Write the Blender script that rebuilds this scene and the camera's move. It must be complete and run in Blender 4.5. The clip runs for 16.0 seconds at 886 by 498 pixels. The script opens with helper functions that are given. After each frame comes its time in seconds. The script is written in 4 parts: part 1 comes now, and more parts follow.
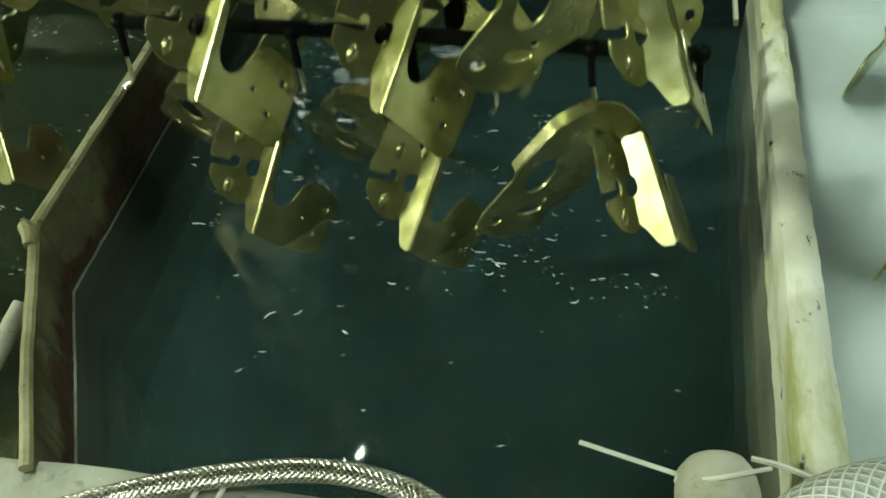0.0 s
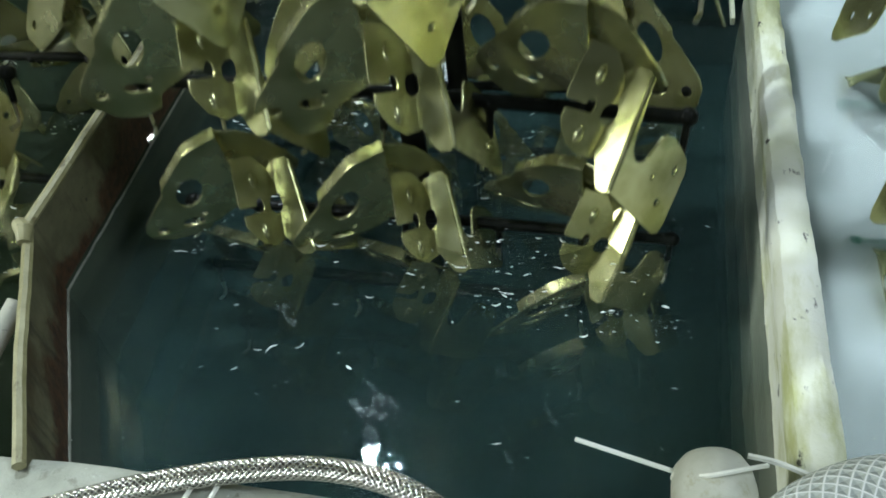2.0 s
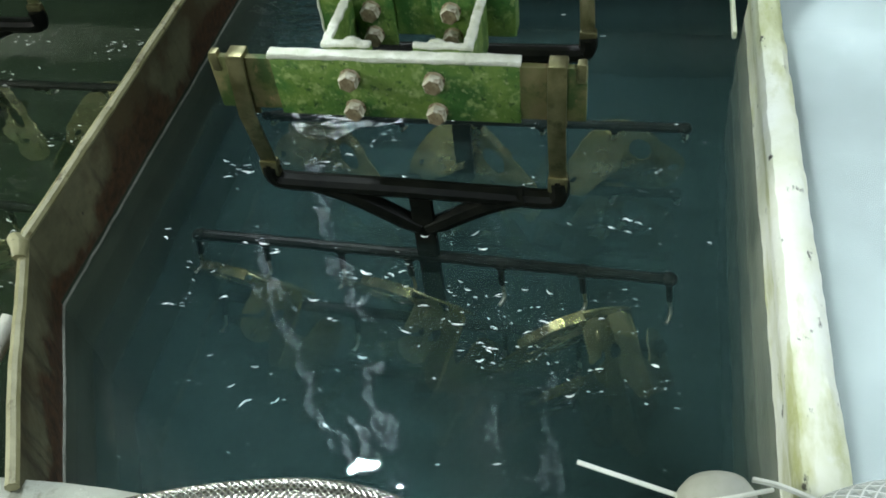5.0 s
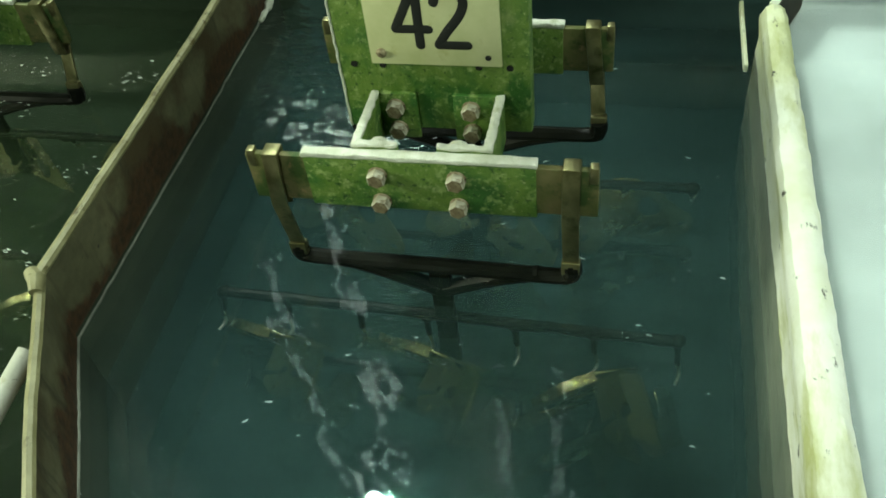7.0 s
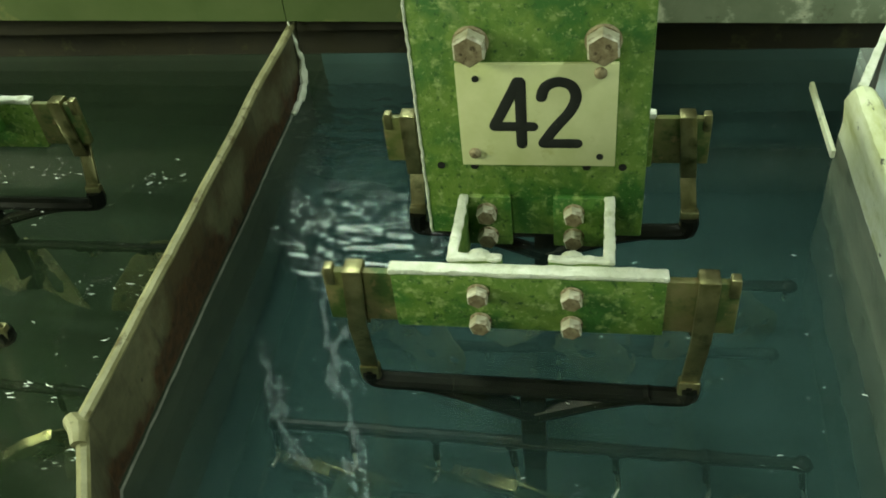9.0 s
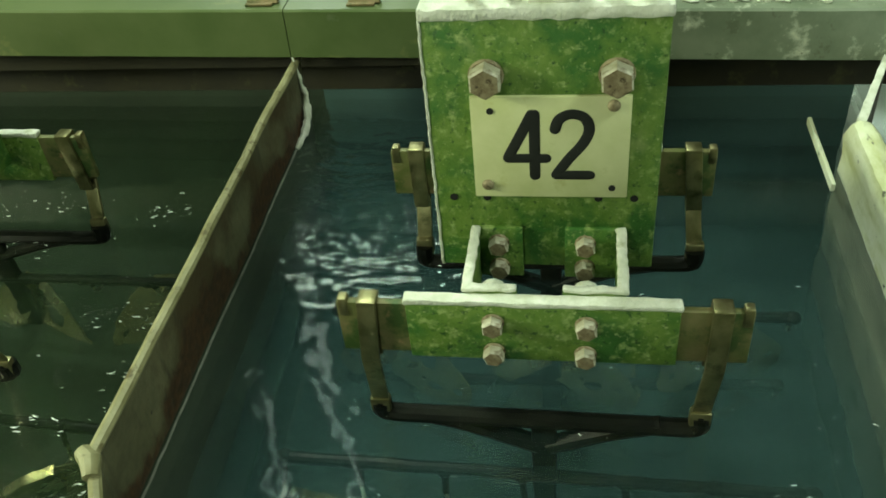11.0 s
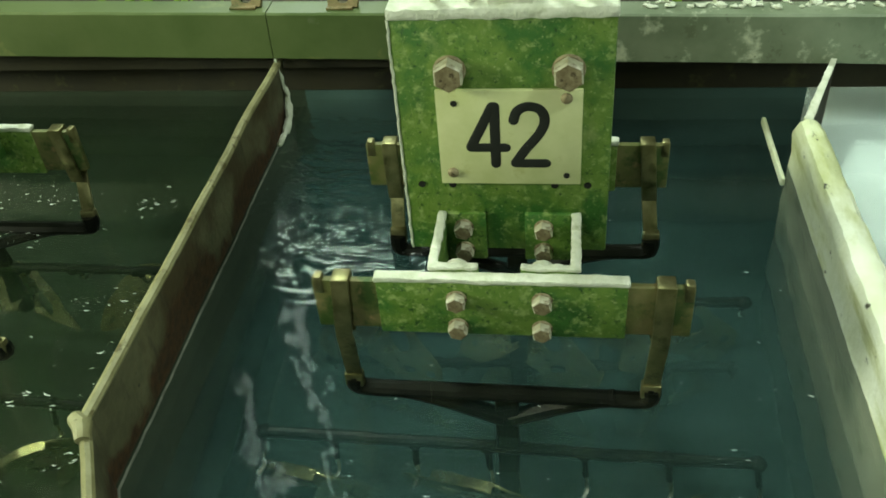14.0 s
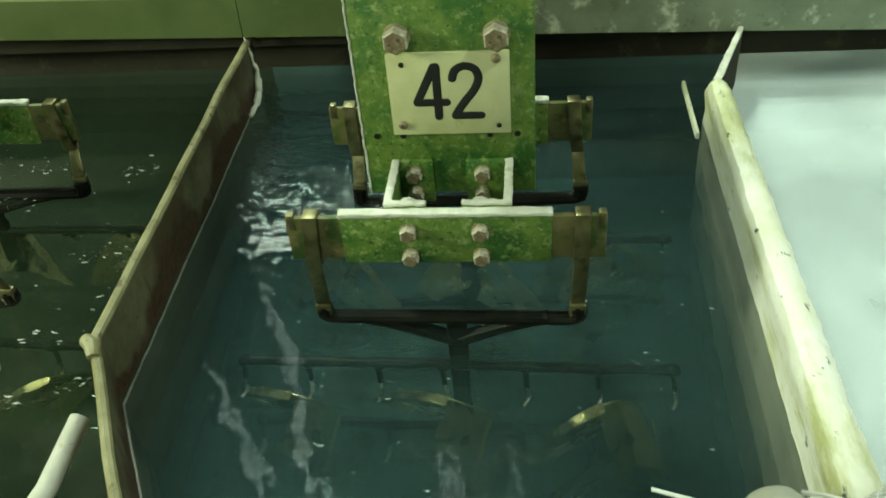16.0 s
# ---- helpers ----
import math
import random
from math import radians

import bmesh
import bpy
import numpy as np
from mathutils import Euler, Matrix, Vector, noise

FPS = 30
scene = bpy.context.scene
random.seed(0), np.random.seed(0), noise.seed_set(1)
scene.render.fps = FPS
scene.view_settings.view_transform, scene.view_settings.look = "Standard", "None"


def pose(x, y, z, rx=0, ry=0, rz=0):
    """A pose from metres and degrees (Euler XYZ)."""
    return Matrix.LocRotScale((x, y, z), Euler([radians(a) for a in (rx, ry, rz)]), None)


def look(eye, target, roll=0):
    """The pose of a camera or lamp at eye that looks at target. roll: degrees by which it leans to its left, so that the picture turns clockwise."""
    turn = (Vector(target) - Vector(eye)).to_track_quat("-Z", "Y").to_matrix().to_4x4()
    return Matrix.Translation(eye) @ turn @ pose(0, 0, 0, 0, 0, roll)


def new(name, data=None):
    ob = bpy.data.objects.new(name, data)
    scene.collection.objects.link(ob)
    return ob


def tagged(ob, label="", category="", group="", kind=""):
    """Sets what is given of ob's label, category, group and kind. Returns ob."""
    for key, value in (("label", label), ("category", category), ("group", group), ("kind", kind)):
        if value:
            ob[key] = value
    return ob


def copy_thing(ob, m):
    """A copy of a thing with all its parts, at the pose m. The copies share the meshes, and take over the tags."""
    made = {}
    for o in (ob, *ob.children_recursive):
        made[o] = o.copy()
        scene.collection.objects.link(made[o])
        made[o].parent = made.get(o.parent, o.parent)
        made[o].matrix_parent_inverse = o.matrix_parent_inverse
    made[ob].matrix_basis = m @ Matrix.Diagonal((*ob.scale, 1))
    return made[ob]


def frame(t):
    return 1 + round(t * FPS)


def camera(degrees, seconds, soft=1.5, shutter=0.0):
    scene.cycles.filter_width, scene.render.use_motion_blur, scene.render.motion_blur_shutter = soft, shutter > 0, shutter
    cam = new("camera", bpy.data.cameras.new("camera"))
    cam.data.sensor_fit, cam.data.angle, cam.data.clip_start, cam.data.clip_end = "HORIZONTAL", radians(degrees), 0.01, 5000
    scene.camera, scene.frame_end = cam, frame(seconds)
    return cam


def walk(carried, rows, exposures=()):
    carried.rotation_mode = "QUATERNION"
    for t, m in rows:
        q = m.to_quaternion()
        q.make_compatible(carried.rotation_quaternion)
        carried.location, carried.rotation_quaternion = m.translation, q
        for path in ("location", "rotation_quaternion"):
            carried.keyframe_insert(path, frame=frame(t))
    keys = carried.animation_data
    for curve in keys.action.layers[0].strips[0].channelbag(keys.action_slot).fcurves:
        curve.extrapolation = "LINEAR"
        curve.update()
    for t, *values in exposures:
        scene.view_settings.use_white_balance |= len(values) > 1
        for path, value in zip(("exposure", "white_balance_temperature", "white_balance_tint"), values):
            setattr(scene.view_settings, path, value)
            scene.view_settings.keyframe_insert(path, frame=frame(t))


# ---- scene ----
cam = camera(53.6, 16.0, soft=1.7, shutter=0.4)
PATH = [
    (0, (0.187, -0.532, 0.504), (-0.201, 0.753, -0.979), -8.4),
    (0.5, (0.189, -0.534, 0.502), (-0.201, 0.751, -0.981), -8.5),
    (1, (0.19, -0.537, 0.501), (-0.2, 0.753, -0.976), -8.4),
    (1.5, (0.189, -0.535, 0.5), (-0.196, 0.754, -0.98), -8.3),
    (2, (0.188, -0.533, 0.5), (-0.195, 0.757, -0.979), -8.2),
    (2.5, (0.192, -0.532, 0.496), (-0.201, 0.765, -0.976), -8.4),
    (3, (0.192, -0.529, 0.496), (-0.195, 0.766, -0.978), -8.2),
    (3.5, (0.192, -0.526, 0.496), (-0.193, 0.77, -0.977), -8.1),
    (4, (0.191, -0.526, 0.498), (-0.194, 0.771, -0.976), -8.1),
    (6.3, (0.179, -0.521, 0.505), (-0.196, 0.801, -0.948), -7.3),
    (6.5, (0.18, -0.521, 0.508), (-0.207, 0.804, -0.94), -7.7),
    (7, (0.179, -0.518, 0.51), (-0.218, 0.814, -0.929), -7.9),
    (7.5, (0.173, -0.51, 0.513), (-0.223, 0.828, -0.92), -7.9),
    (8, (0.143, -0.497, 0.509), (-0.25, 0.867, -0.901), -7.8),
    (8.5, (0.099, -0.467, 0.493), (-0.255, 0.952, -0.871), -7.2),
    (9, (0.074, -0.454, 0.483), (-0.258, 1.006, -0.843), -7.0),
    (11.5, (0.057, -0.463, 0.483), (-0.242, 1.063, -0.775), -5.9),
    (12, (0.058, -0.464, 0.484), (-0.239, 1.066, -0.769), -5.8),
    (12.5, (0.06, -0.468, 0.485), (-0.233, 1.063, -0.767), -5.6),
    (13, (0.065, -0.477, 0.488), (-0.221, 1.058, -0.761), -5.4),
    (13.5, (0.07, -0.488, 0.49), (-0.212, 1.049, -0.759), -5.3),
    (14, (0.077, -0.506, 0.496), (-0.196, 1.033, -0.753), -5.2),
    (14.5, (0.086, -0.537, 0.508), (-0.178, 1.006, -0.737), -5.2),
    (15, (0.093, -0.567, 0.515), (-0.159, 0.979, -0.729), -5.2),
    (15.5, (0.102, -0.59, 0.524), (-0.134, 0.955, -0.724), -5.3),
    (16, (0.105, -0.612, 0.531), (-0.101, 0.918, -0.74), -5.3),
]
# exposure and white balance as the film's camera set them
TONE = [(0, -0.18, 6300, 9), (0.5, -0.14, 5900, 16), (1, -0.10, 5600, 24), (2, -0.06, 5450, 30), (3, 0.0, 5250, 35), (4.2, 0.0, 5350, 35), (6.3, 0.0, 6000, 14), (7.5, 0.0, 6150, 9), (9, 0.0, 6400, 5), (16, 0.0, 6300, 7)]
walk(cam, [(t, look(eye, target, roll)) for t, eye, target, roll in PATH], TONE)

# ---- light and exposure ----
world = bpy.data.worlds.new("hall_air")
world.use_nodes = True
world.node_tree.nodes["Background"].inputs[0].default_value = (0.5, 0.6, 0.5, 1)
world.node_tree.nodes["Background"].inputs[1].default_value = 0.010
scene.world = world


def area_lamp(name, eye, target, sx, sy, watts, colour):
    data = bpy.data.lights.new(name, "AREA")
    data.shape, data.size, data.size_y, data.energy, data.color = "RECTANGLE", sx, sy, watts, colour
    ob = new(name, data)
    ob.matrix_basis = look(eye, target)
    return ob


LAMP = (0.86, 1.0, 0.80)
# ceiling tube, placed from its glint in the bath
area_lamp("offscreen_lamp", (-0.60, 0.88, 2.3), (0.0, 0.0, 0.0), 0.19, 0.05, 42, LAMP)
# added fill lamp for the left divider and the milky bath, no known source
area_lamp("offscreen_lamp", (1.55, -0.35, 2.2), (0.0, 0.0, 0.0), 0.9, 0.12, 32, LAMP)
# broad unseen source, placed from the pale patch mirrored in the bath
area_lamp("offscreen_lamp", (-1.02, 3.10, 2.05), (0.0, 0.0, 0.0), 0.8, 0.7, 20, LAMP)
# added fill lamp low in front, brings out the bracket flanges, no known source
area_lamp("offscreen_lamp", (-0.50, -1.75, 1.30), (0.1, 0.0, 0.1), 0.70, 0.30, 9.5, LAMP)
area_lamp("side_lamp", (-1.60, -0.52, 0.78), (0.05, 0.0, 0.1), 0.45, 0.45, 24, (0.92, 1.0, 0.66))


# ---- materials ----
def link(nt, a, b):
    nt.links.new(a, b)


def base_mat(name):
    m = bpy.data.materials.new(name)
    m.use_nodes = True
    nt = m.node_tree
    return m, nt, nt.nodes["Principled BSDF"]


def noise_node(nt, coord, scale, detail=5.0, rough=0.6, stretch=None):
    n = nt.nodes.new("ShaderNodeTexNoise")
    n.inputs["Scale"].default_value, n.inputs["Detail"].default_value, n.inputs["Roughness"].default_value = scale, detail, rough
    if stretch:
        mp = nt.nodes.new("ShaderNodeMapping")
        mp.inputs["Scale"].default_value = stretch
        link(nt, coord, mp.inputs[0])
        coord = mp.outputs[0]
    link(nt, coord, n.inputs["Vector"])
    return n


def ramp_node(nt, src, lo, hi):
    r = nt.nodes.new("ShaderNodeMapRange")
    r.inputs["From Min"].default_value, r.inputs["From Max"].default_value = lo, hi
    link(nt, src, r.inputs["Value"])
    return r.outputs[0]


def mix_col(nt, fac, a, b):
    m = nt.nodes.new("ShaderNodeMix")
    m.data_type = "RGBA"
    link(nt, fac, m.inputs[0])
    for sock, v in ((m.inputs[6], a), (m.inputs[7], b)):
        if isinstance(v, tuple):
            sock.default_value = (*v, 1)
        else:
            link(nt, v, sock)
    return m.outputs[2]


def rich(name, c1, c2, scale=60, rough=0.6, metal=0.0, bump=0.3, bscale=250, spots=(), stretch=None, rvar=0.15, dist=0.001, spec=0.5):
    """Two-tone noise base, patches (colour, scale, low, high) laid over it, fine relief."""
    m, nt, p = base_mat(name)
    tc = nt.nodes.new("ShaderNodeTexCoord").outputs["Object"]
    n = noise_node(nt, tc, scale, stretch=stretch)
    col = mix_col(nt, ramp_node(nt, n.outputs[0], 0.35, 0.65), c1, c2)
    for c, s, lo, hi, *st in spots:
        k = noise_node(nt, tc, s, 6, 0.62, st[0] if st else None)
        col = mix_col(nt, ramp_node(nt, k.outputs[0], lo, hi), col, c)
    link(nt, col, p.inputs["Base Color"])
    p.inputs["Metallic"].default_value, p.inputs["Specular IOR Level"].default_value = metal, spec
    f = noise_node(nt, tc, bscale, 4)
    rr = nt.nodes.new("ShaderNodeMapRange")
    rr.inputs["To Min"].default_value, rr.inputs["To Max"].default_value = max(rough - rvar, 0.02), min(rough + rvar, 1)
    link(nt, n.outputs[0], rr.inputs["Value"])
    link(nt, rr.outputs[0], p.inputs["Roughness"])
    if bump:
        b = nt.nodes.new("ShaderNodeBump")
        b.inputs["Strength"].default_value, b.inputs["Distance"].default_value = bump, dist
        link(nt, f.outputs[0], b.inputs["Height"])
        link(nt, b.outputs[0], p.inputs["Normal"])
    return m


M_ZINC = rich("yellow_zinc", (0.34, 0.345, 0.13), (0.66, 0.65, 0.37), 26, 0.25, 0.84, 0.16, 60, rvar=0.08)
M_SUNK_DARK = rich("dark_sunk_sheet", (0.020, 0.032, 0.018), (0.035, 0.05, 0.03), 30, 0.8)
M_DIM_LIME = rich("dimmed_limed_plastic", (0.10, 0.12, 0.09), (0.16, 0.18, 0.135), 14, 0.6, 0.0, 0.4, 110, spots=[((0.06, 0.08, 0.05), 30, 0.55, 0.68)])
M_SCALE = rich("grey_waterline", (0.12, 0.125, 0.10), (0.22, 0.225, 0.19), 60, 0.7)
M_BLACK = rich("black_coating", (0.004, 0.005, 0.004), (0.010, 0.011, 0.008), 40, 0.32, 0.0, 0.35, 160, spec=0.07)
M_GREENCOAT = rich("green_coating", (0.005, 0.10, 0.06), (0.01, 0.16, 0.09), 40, 0.3, 0.0, 0.2, 160)
M_WIRE = rich("bare_wire", (0.6, 0.6, 0.5), (0.75, 0.74, 0.62), 60, 0.3, 1.0, 0.1, 200)
M_STRAP = rich("tarnished_brass", (0.17, 0.16, 0.07), (0.30, 0.275, 0.14), 60, 0.38, 0.85, 0.3, 300, spots=[((0.05, 0.06, 0.02), 45, 0.55, 0.7)])
M_BUS = rich("stained_bus_bar", (0.11, 0.13, 0.035), (0.20, 0.17, 0.075), 40, 0.5, 0.2, 0.4, 300, spots=[((0.045, 0.085, 0.018), 45, 0.5, 0.62), ((0.33, 0.22, 0.11), 70, 0.60, 0.70)])
M_COPPER = rich("copper_bar", (0.15, 0.125, 0.05), (0.28, 0.20, 0.10), 80, 0.5, 0.3, 0.3, 300, spots=[((0.05, 0.07, 0.02), 40, 0.5, 0.62)])
M_GREEN = rich("stained_plate", (0.100, 0.190, 0.026), (0.168, 0.262, 0.047), 60, 0.5, 0.0, 0.8, 300,
               spots=[((0.045, 0.14, 0.022), 22, 0.48, 0.60), ((0.30, 0.39, 0.13), 130, 0.54, 0.68), ((0.02, 0.07, 0.012), 210, 0.57, 0.68), ((0.36, 0.42, 0.18), 330, 0.60, 0.70), ((0.33, 0.38, 0.14), 14, 0.60, 0.74)])
M_CRUST = rich("white_salt_crust", (0.62, 0.64, 0.50), (0.80, 0.80, 0.70), 90, 0.85, 0.0, 0.9, 350, spots=[((0.40, 0.42, 0.25), 60, 0.58, 0.72)], dist=0.002)
M_BOLT = rich("salted_bolt", (0.33, 0.29, 0.18), (0.66, 0.63, 0.50), 55, 0.55, 0.1, 0.5, 400, spots=[((0.15, 0.10, 0.045), 90, 0.52, 0.66)])
M_BOLTFACE = rich("rusty_bolt_face", (0.20, 0.15, 0.08), (0.36, 0.30, 0.18), 160, 0.5, 0.2, 0.6, 420, spots=[((0.07, 0.045, 0.02), 240, 0.56, 0.68), ((0.55, 0.53, 0.42), 130, 0.62, 0.7)])
M_LABEL = rich("cream_plastic", (0.58, 0.60, 0.29), (0.69, 0.69, 0.39), 30, 0.45, 0.0, 0.1, 300, spots=[((0.50, 0.50, 0.20), 55, 0.6, 0.75)])
M_INK = rich("black_ink", (0.006, 0.007, 0.006), (0.012, 0.013, 0.011), 100, 0.55, 0.0, 0.1, 300, spots=[((0.20, 0.21, 0.14), 420, 0.68, 0.76)])
M_HOLE = rich("dark_hole", (0.004, 0.005, 0.003), (0.008, 0.009, 0.006), 100, 0.8)


def rusty_mat():
    m, nt, p = base_mat("rusted_sheet")
    tc = nt.nodes.new("ShaderNodeTexCoord").outputs["Object"]
    big, mid, fine = noise_node(nt, tc, 11, 5, 0.6), noise_node(nt, tc, 34, 6, 0.65), noise_node(nt, tc, 150, 5, 0.6)
    drip = noise_node(nt, tc, 60, 4, 0.6, (1, 1, 0.18))
    col = mix_col(nt, ramp_node(nt, mid.outputs[0], 0.35, 0.65), (0.085, 0.080, 0.042), (0.155, 0.146, 0.080))
    col = mix_col(nt, ramp_node(nt, big.outputs[0], 0.46, 0.57), col, (0.075, 0.054, 0.024))
    col = mix_col(nt, ramp_node(nt, drip.outputs[0], 0.56, 0.68), col, (0.055, 0.045, 0.024))
    sep = nt.nodes.new("ShaderNodeSeparateXYZ")
    link(nt, tc, sep.inputs[0])
    acc = sep.outputs[2]
    for src, amp in ((big.outputs[0], -0.12), (mid.outputs[0], -0.045), (drip.outputs[0], -0.03)):
        k = nt.nodes.new("ShaderNodeMath")
        k.operation = "MULTIPLY_ADD"
        k.inputs[1].default_value = amp
        link(nt, src, k.inputs[0])
        link(nt, acc, k.inputs[2])
        acc = k.outputs[0]
    rust = mix_col(nt, ramp_node(nt, fine.outputs[0], 0.35, 0.65), (0.026, 0.016, 0.008), (0.085, 0.040, 0.016))
    col = mix_col(nt, ramp_node(nt, acc, -0.060, -0.074), col, rust)
    col = mix_col(nt, ramp_node(nt, fine.outputs[0], 0.66, 0.74), col, (0.03, 0.025, 0.015))
    link(nt, col, p.inputs["Base Color"])
    p.inputs["Roughness"].default_value = 0.55
    b = nt.nodes.new("ShaderNodeBump")
    b.inputs["Strength"].default_value, b.inputs["Distance"].default_value = 0.6, 0.0012
    link(nt, fine.outputs[0], b.inputs["Height"])
    link(nt, b.outputs[0], p.inputs["Normal"])
    return m


M_RUSTY = rusty_mat()
M_LIP = rich("worn_sheet_lip", (0.20, 0.185, 0.085), (0.31, 0.29, 0.155), 50, 0.45, 0.0, 0.5, 300, spots=[((0.10, 0.08, 0.03), 60, 0.55, 0.65)])
M_WHITE = rich("limed_plastic", (0.68, 0.70, 0.46), (0.84, 0.85, 0.76), 9, 0.6, 0.0, 0.6, 110,
               spots=[((0.50, 0.52, 0.24), 22, 0.52, 0.66, (1, 0.35, 1.4)), ((0.07, 0.07, 0.045), 60, 0.635, 0.69, (1.6, 0.7, 1)), ((0.82, 0.82, 0.80), 14, 0.6, 0.68)], dist=0.002)
M_RAIL = rich("painted_rail", (0.085, 0.122, 0.040), (0.122, 0.158, 0.058), 12, 0.4, 0.0, 0.15, 200, spots=[((0.36, 0.34, 0.12), 7, 0.6, 0.75), ((0.12, 0.15, 0.07), 35, 0.66, 0.72)])
M_RAILR = rich("limed_rail", (0.15, 0.185, 0.115), (0.24, 0.275, 0.19), 15, 0.55, 0.0, 0.5, 160, spots=[((0.58, 0.60, 0.46), 35, 0.55, 0.66), ((0.14, 0.16, 0.10), 45, 0.62, 0.68)])
M_CONC = rich("stained_concrete", (0.30, 0.31, 0.25), (0.42, 0.43, 0.36), 30, 0.7, 0.0, 0.7, 180, spots=[((0.16, 0.16, 0.11), 45, 0.6, 0.68), ((0.60, 0.61, 0.55), 130, 0.68, 0.74)], dist=0.002)
M_PVC = rich("dusty_pvc", (0.42, 0.42, 0.33), (0.52, 0.52, 0.44), 40, 0.6, 0.0, 0.4, 200, spots=[((0.34, 0.32, 0.20), 60, 0.56, 0.68), ((0.16, 0.15, 0.1), 150, 0.68, 0.74)])
M_NYLON = rich("white_nylon", (0.70, 0.71, 0.60), (0.80, 0.80, 0.70), 60, 0.45, 0.0, 0.1, 200)
M_DARKWALL = rich("dark_brown_wall", (0.020, 0.017, 0.009), (0.035, 0.03, 0.015), 20, 0.8, 0.0, 0.6, 80, spots=[((0.06, 0.055, 0.02), 30, 0.58, 0.7)])
M_MOSS = rich("green_scum", (0.10, 0.22, 0.01), (0.18, 0.32, 0.02), 80, 0.8, 0.0, 0.7, 300)
M_HALL = rich("hall_wall_paint", (0.075, 0.088, 0.070), (0.11, 0.122, 0.097), 2, 0.8, 0.0, 0.1, 30)


def braid_mat(name, c1, c2, n_around, per_m, metal, rough, wire):
    """Woven strands: two crossing sets of helices over the hose's own length and turn."""
    m, nt, p = base_mat(name)
    uv = nt.nodes.new("ShaderNodeUVMap").outputs[0]
    sep = nt.nodes.new("ShaderNodeSeparateXYZ")
    link(nt, uv, sep.inputs[0])

    def calc(op, a, b=None):
        k = nt.nodes.new("ShaderNodeMath")
        k.operation = op
        for i, v in enumerate((a, b)):
            if v is None:
                continue
            if isinstance(v, (int, float)):
                k.inputs[i].default_value = v
            else:
                link(nt, v, k.inputs[i])
        return k.outputs[0]

    u, v = calc("MULTIPLY", sep.outputs[0], n_around * 2 * math.pi), calc("MULTIPLY", sep.outputs[1], per_m * 2 * math.pi)
    s1, s2 = calc("SINE", calc("ADD", u, v)), calc("SINE", calc("SUBTRACT", u, v))
    h = calc("MAXIMUM", s1, s2)
    fac = ramp_node(nt, h, wire[0], wire[1])
    link(nt, mix_col(nt, fac, c1, c2), p.inputs["Base Color"])
    p.inputs["Metallic"].default_value, p.inputs["Roughness"].default_value = metal, rough
    b = nt.nodes.new("ShaderNodeBump")
    b.inputs["Strength"].default_value, b.inputs["Distance"].default_value = 1.0, 0.0006
    link(nt, h, b.inputs["Height"])
    link(nt, b.outputs[0], p.inputs["Normal"])
    return m


M_BRAID = braid_mat("steel_braid", (0.20, 0.19, 0.16), (0.84, 0.82, 0.75), 12, 265, 1.0, 0.24, (-0.4, 0.65))
M_CLEARHOSE = braid_mat("net_hose", (0.50, 0.53, 0.48), (0.86, 0.87, 0.83), 19, 130, 0.0, 0.35, (0.78, 0.95))


def water_surface_mat(name, ripple, small, rough_spot=0.0):
    m = bpy.data.materials.new(name)
    m.use_nodes = True
    nt = m.node_tree
    nt.nodes.clear()
    out = nt.nodes.new("ShaderNodeOutputMaterial")
    g = nt.nodes.new("ShaderNodeBsdfGlass")
    g.inputs["IOR"].default_value, g.inputs["Roughness"].default_value = 1.33, 0.0
    tc = nt.nodes.new("ShaderNodeTexCoord").outputs["Object"]
    a, c = noise_node(nt, tc, 14, 2, 0.5), noise_node(nt, tc, 46, 2, 0.5)
    b1, b2 = nt.nodes.new("ShaderNodeBump"), nt.nodes.new("ShaderNodeBump")
    b1.inputs["Strength"].default_value, b1.inputs["Distance"].default_value = 1.0, ripple
    b2.inputs["Strength"].default_value, b2.inputs["Distance"].default_value = 1.0, small
    link(nt, a.outputs[0], b1.inputs["Height"])
    link(nt, c.outputs[0], b2.inputs["Height"])
    link(nt, b1.outputs[0], b2.inputs["Normal"])
    last = b2
    if rough_spot:
        # livelier ripples in one round spot, added to break the far lamp's reflection into flecks
        sub, ln = nt.nodes.new("ShaderNodeVectorMath"), nt.nodes.new("ShaderNodeVectorMath")
        sub.operation, ln.operation = "SUBTRACT", "LENGTH"
        sub.inputs[1].default_value = (-0.145, 0.205, 0.0)
        link(nt, tc, sub.inputs[0])
        link(nt, sub.outputs[0], ln.inputs[0])
        mask = ramp_node(nt, ln.outputs["Value"], 0.19, 0.03)
        w = noise_node(nt, tc, 50, 1.2, 0.5, (0.75, 1.4, 1))
        mul = nt.nodes.new("ShaderNodeMath")
        mul.operation = "MULTIPLY"
        link(nt, mask, mul.inputs[0])
        mid = nt.nodes.new("ShaderNodeMath")
        mid.operation = "SUBTRACT"
        mid.inputs[1].default_value = 0.5
        link(nt, w.outputs[0], mid.inputs[0])
        link(nt, mid.outputs[0], mul.inputs[1])
        last = nt.nodes.new("ShaderNodeBump")
        last.inputs["Strength"].default_value, last.inputs["Distance"].default_value = 1.0, rough_spot
        link(nt, mul.outputs[0], last.inputs["Height"])
        link(nt, b2.outputs[0], last.inputs["Normal"])
    link(nt, last.outputs[0], g.inputs["Normal"])
    link(nt, g.outputs[0], out.inputs[0])
    return m


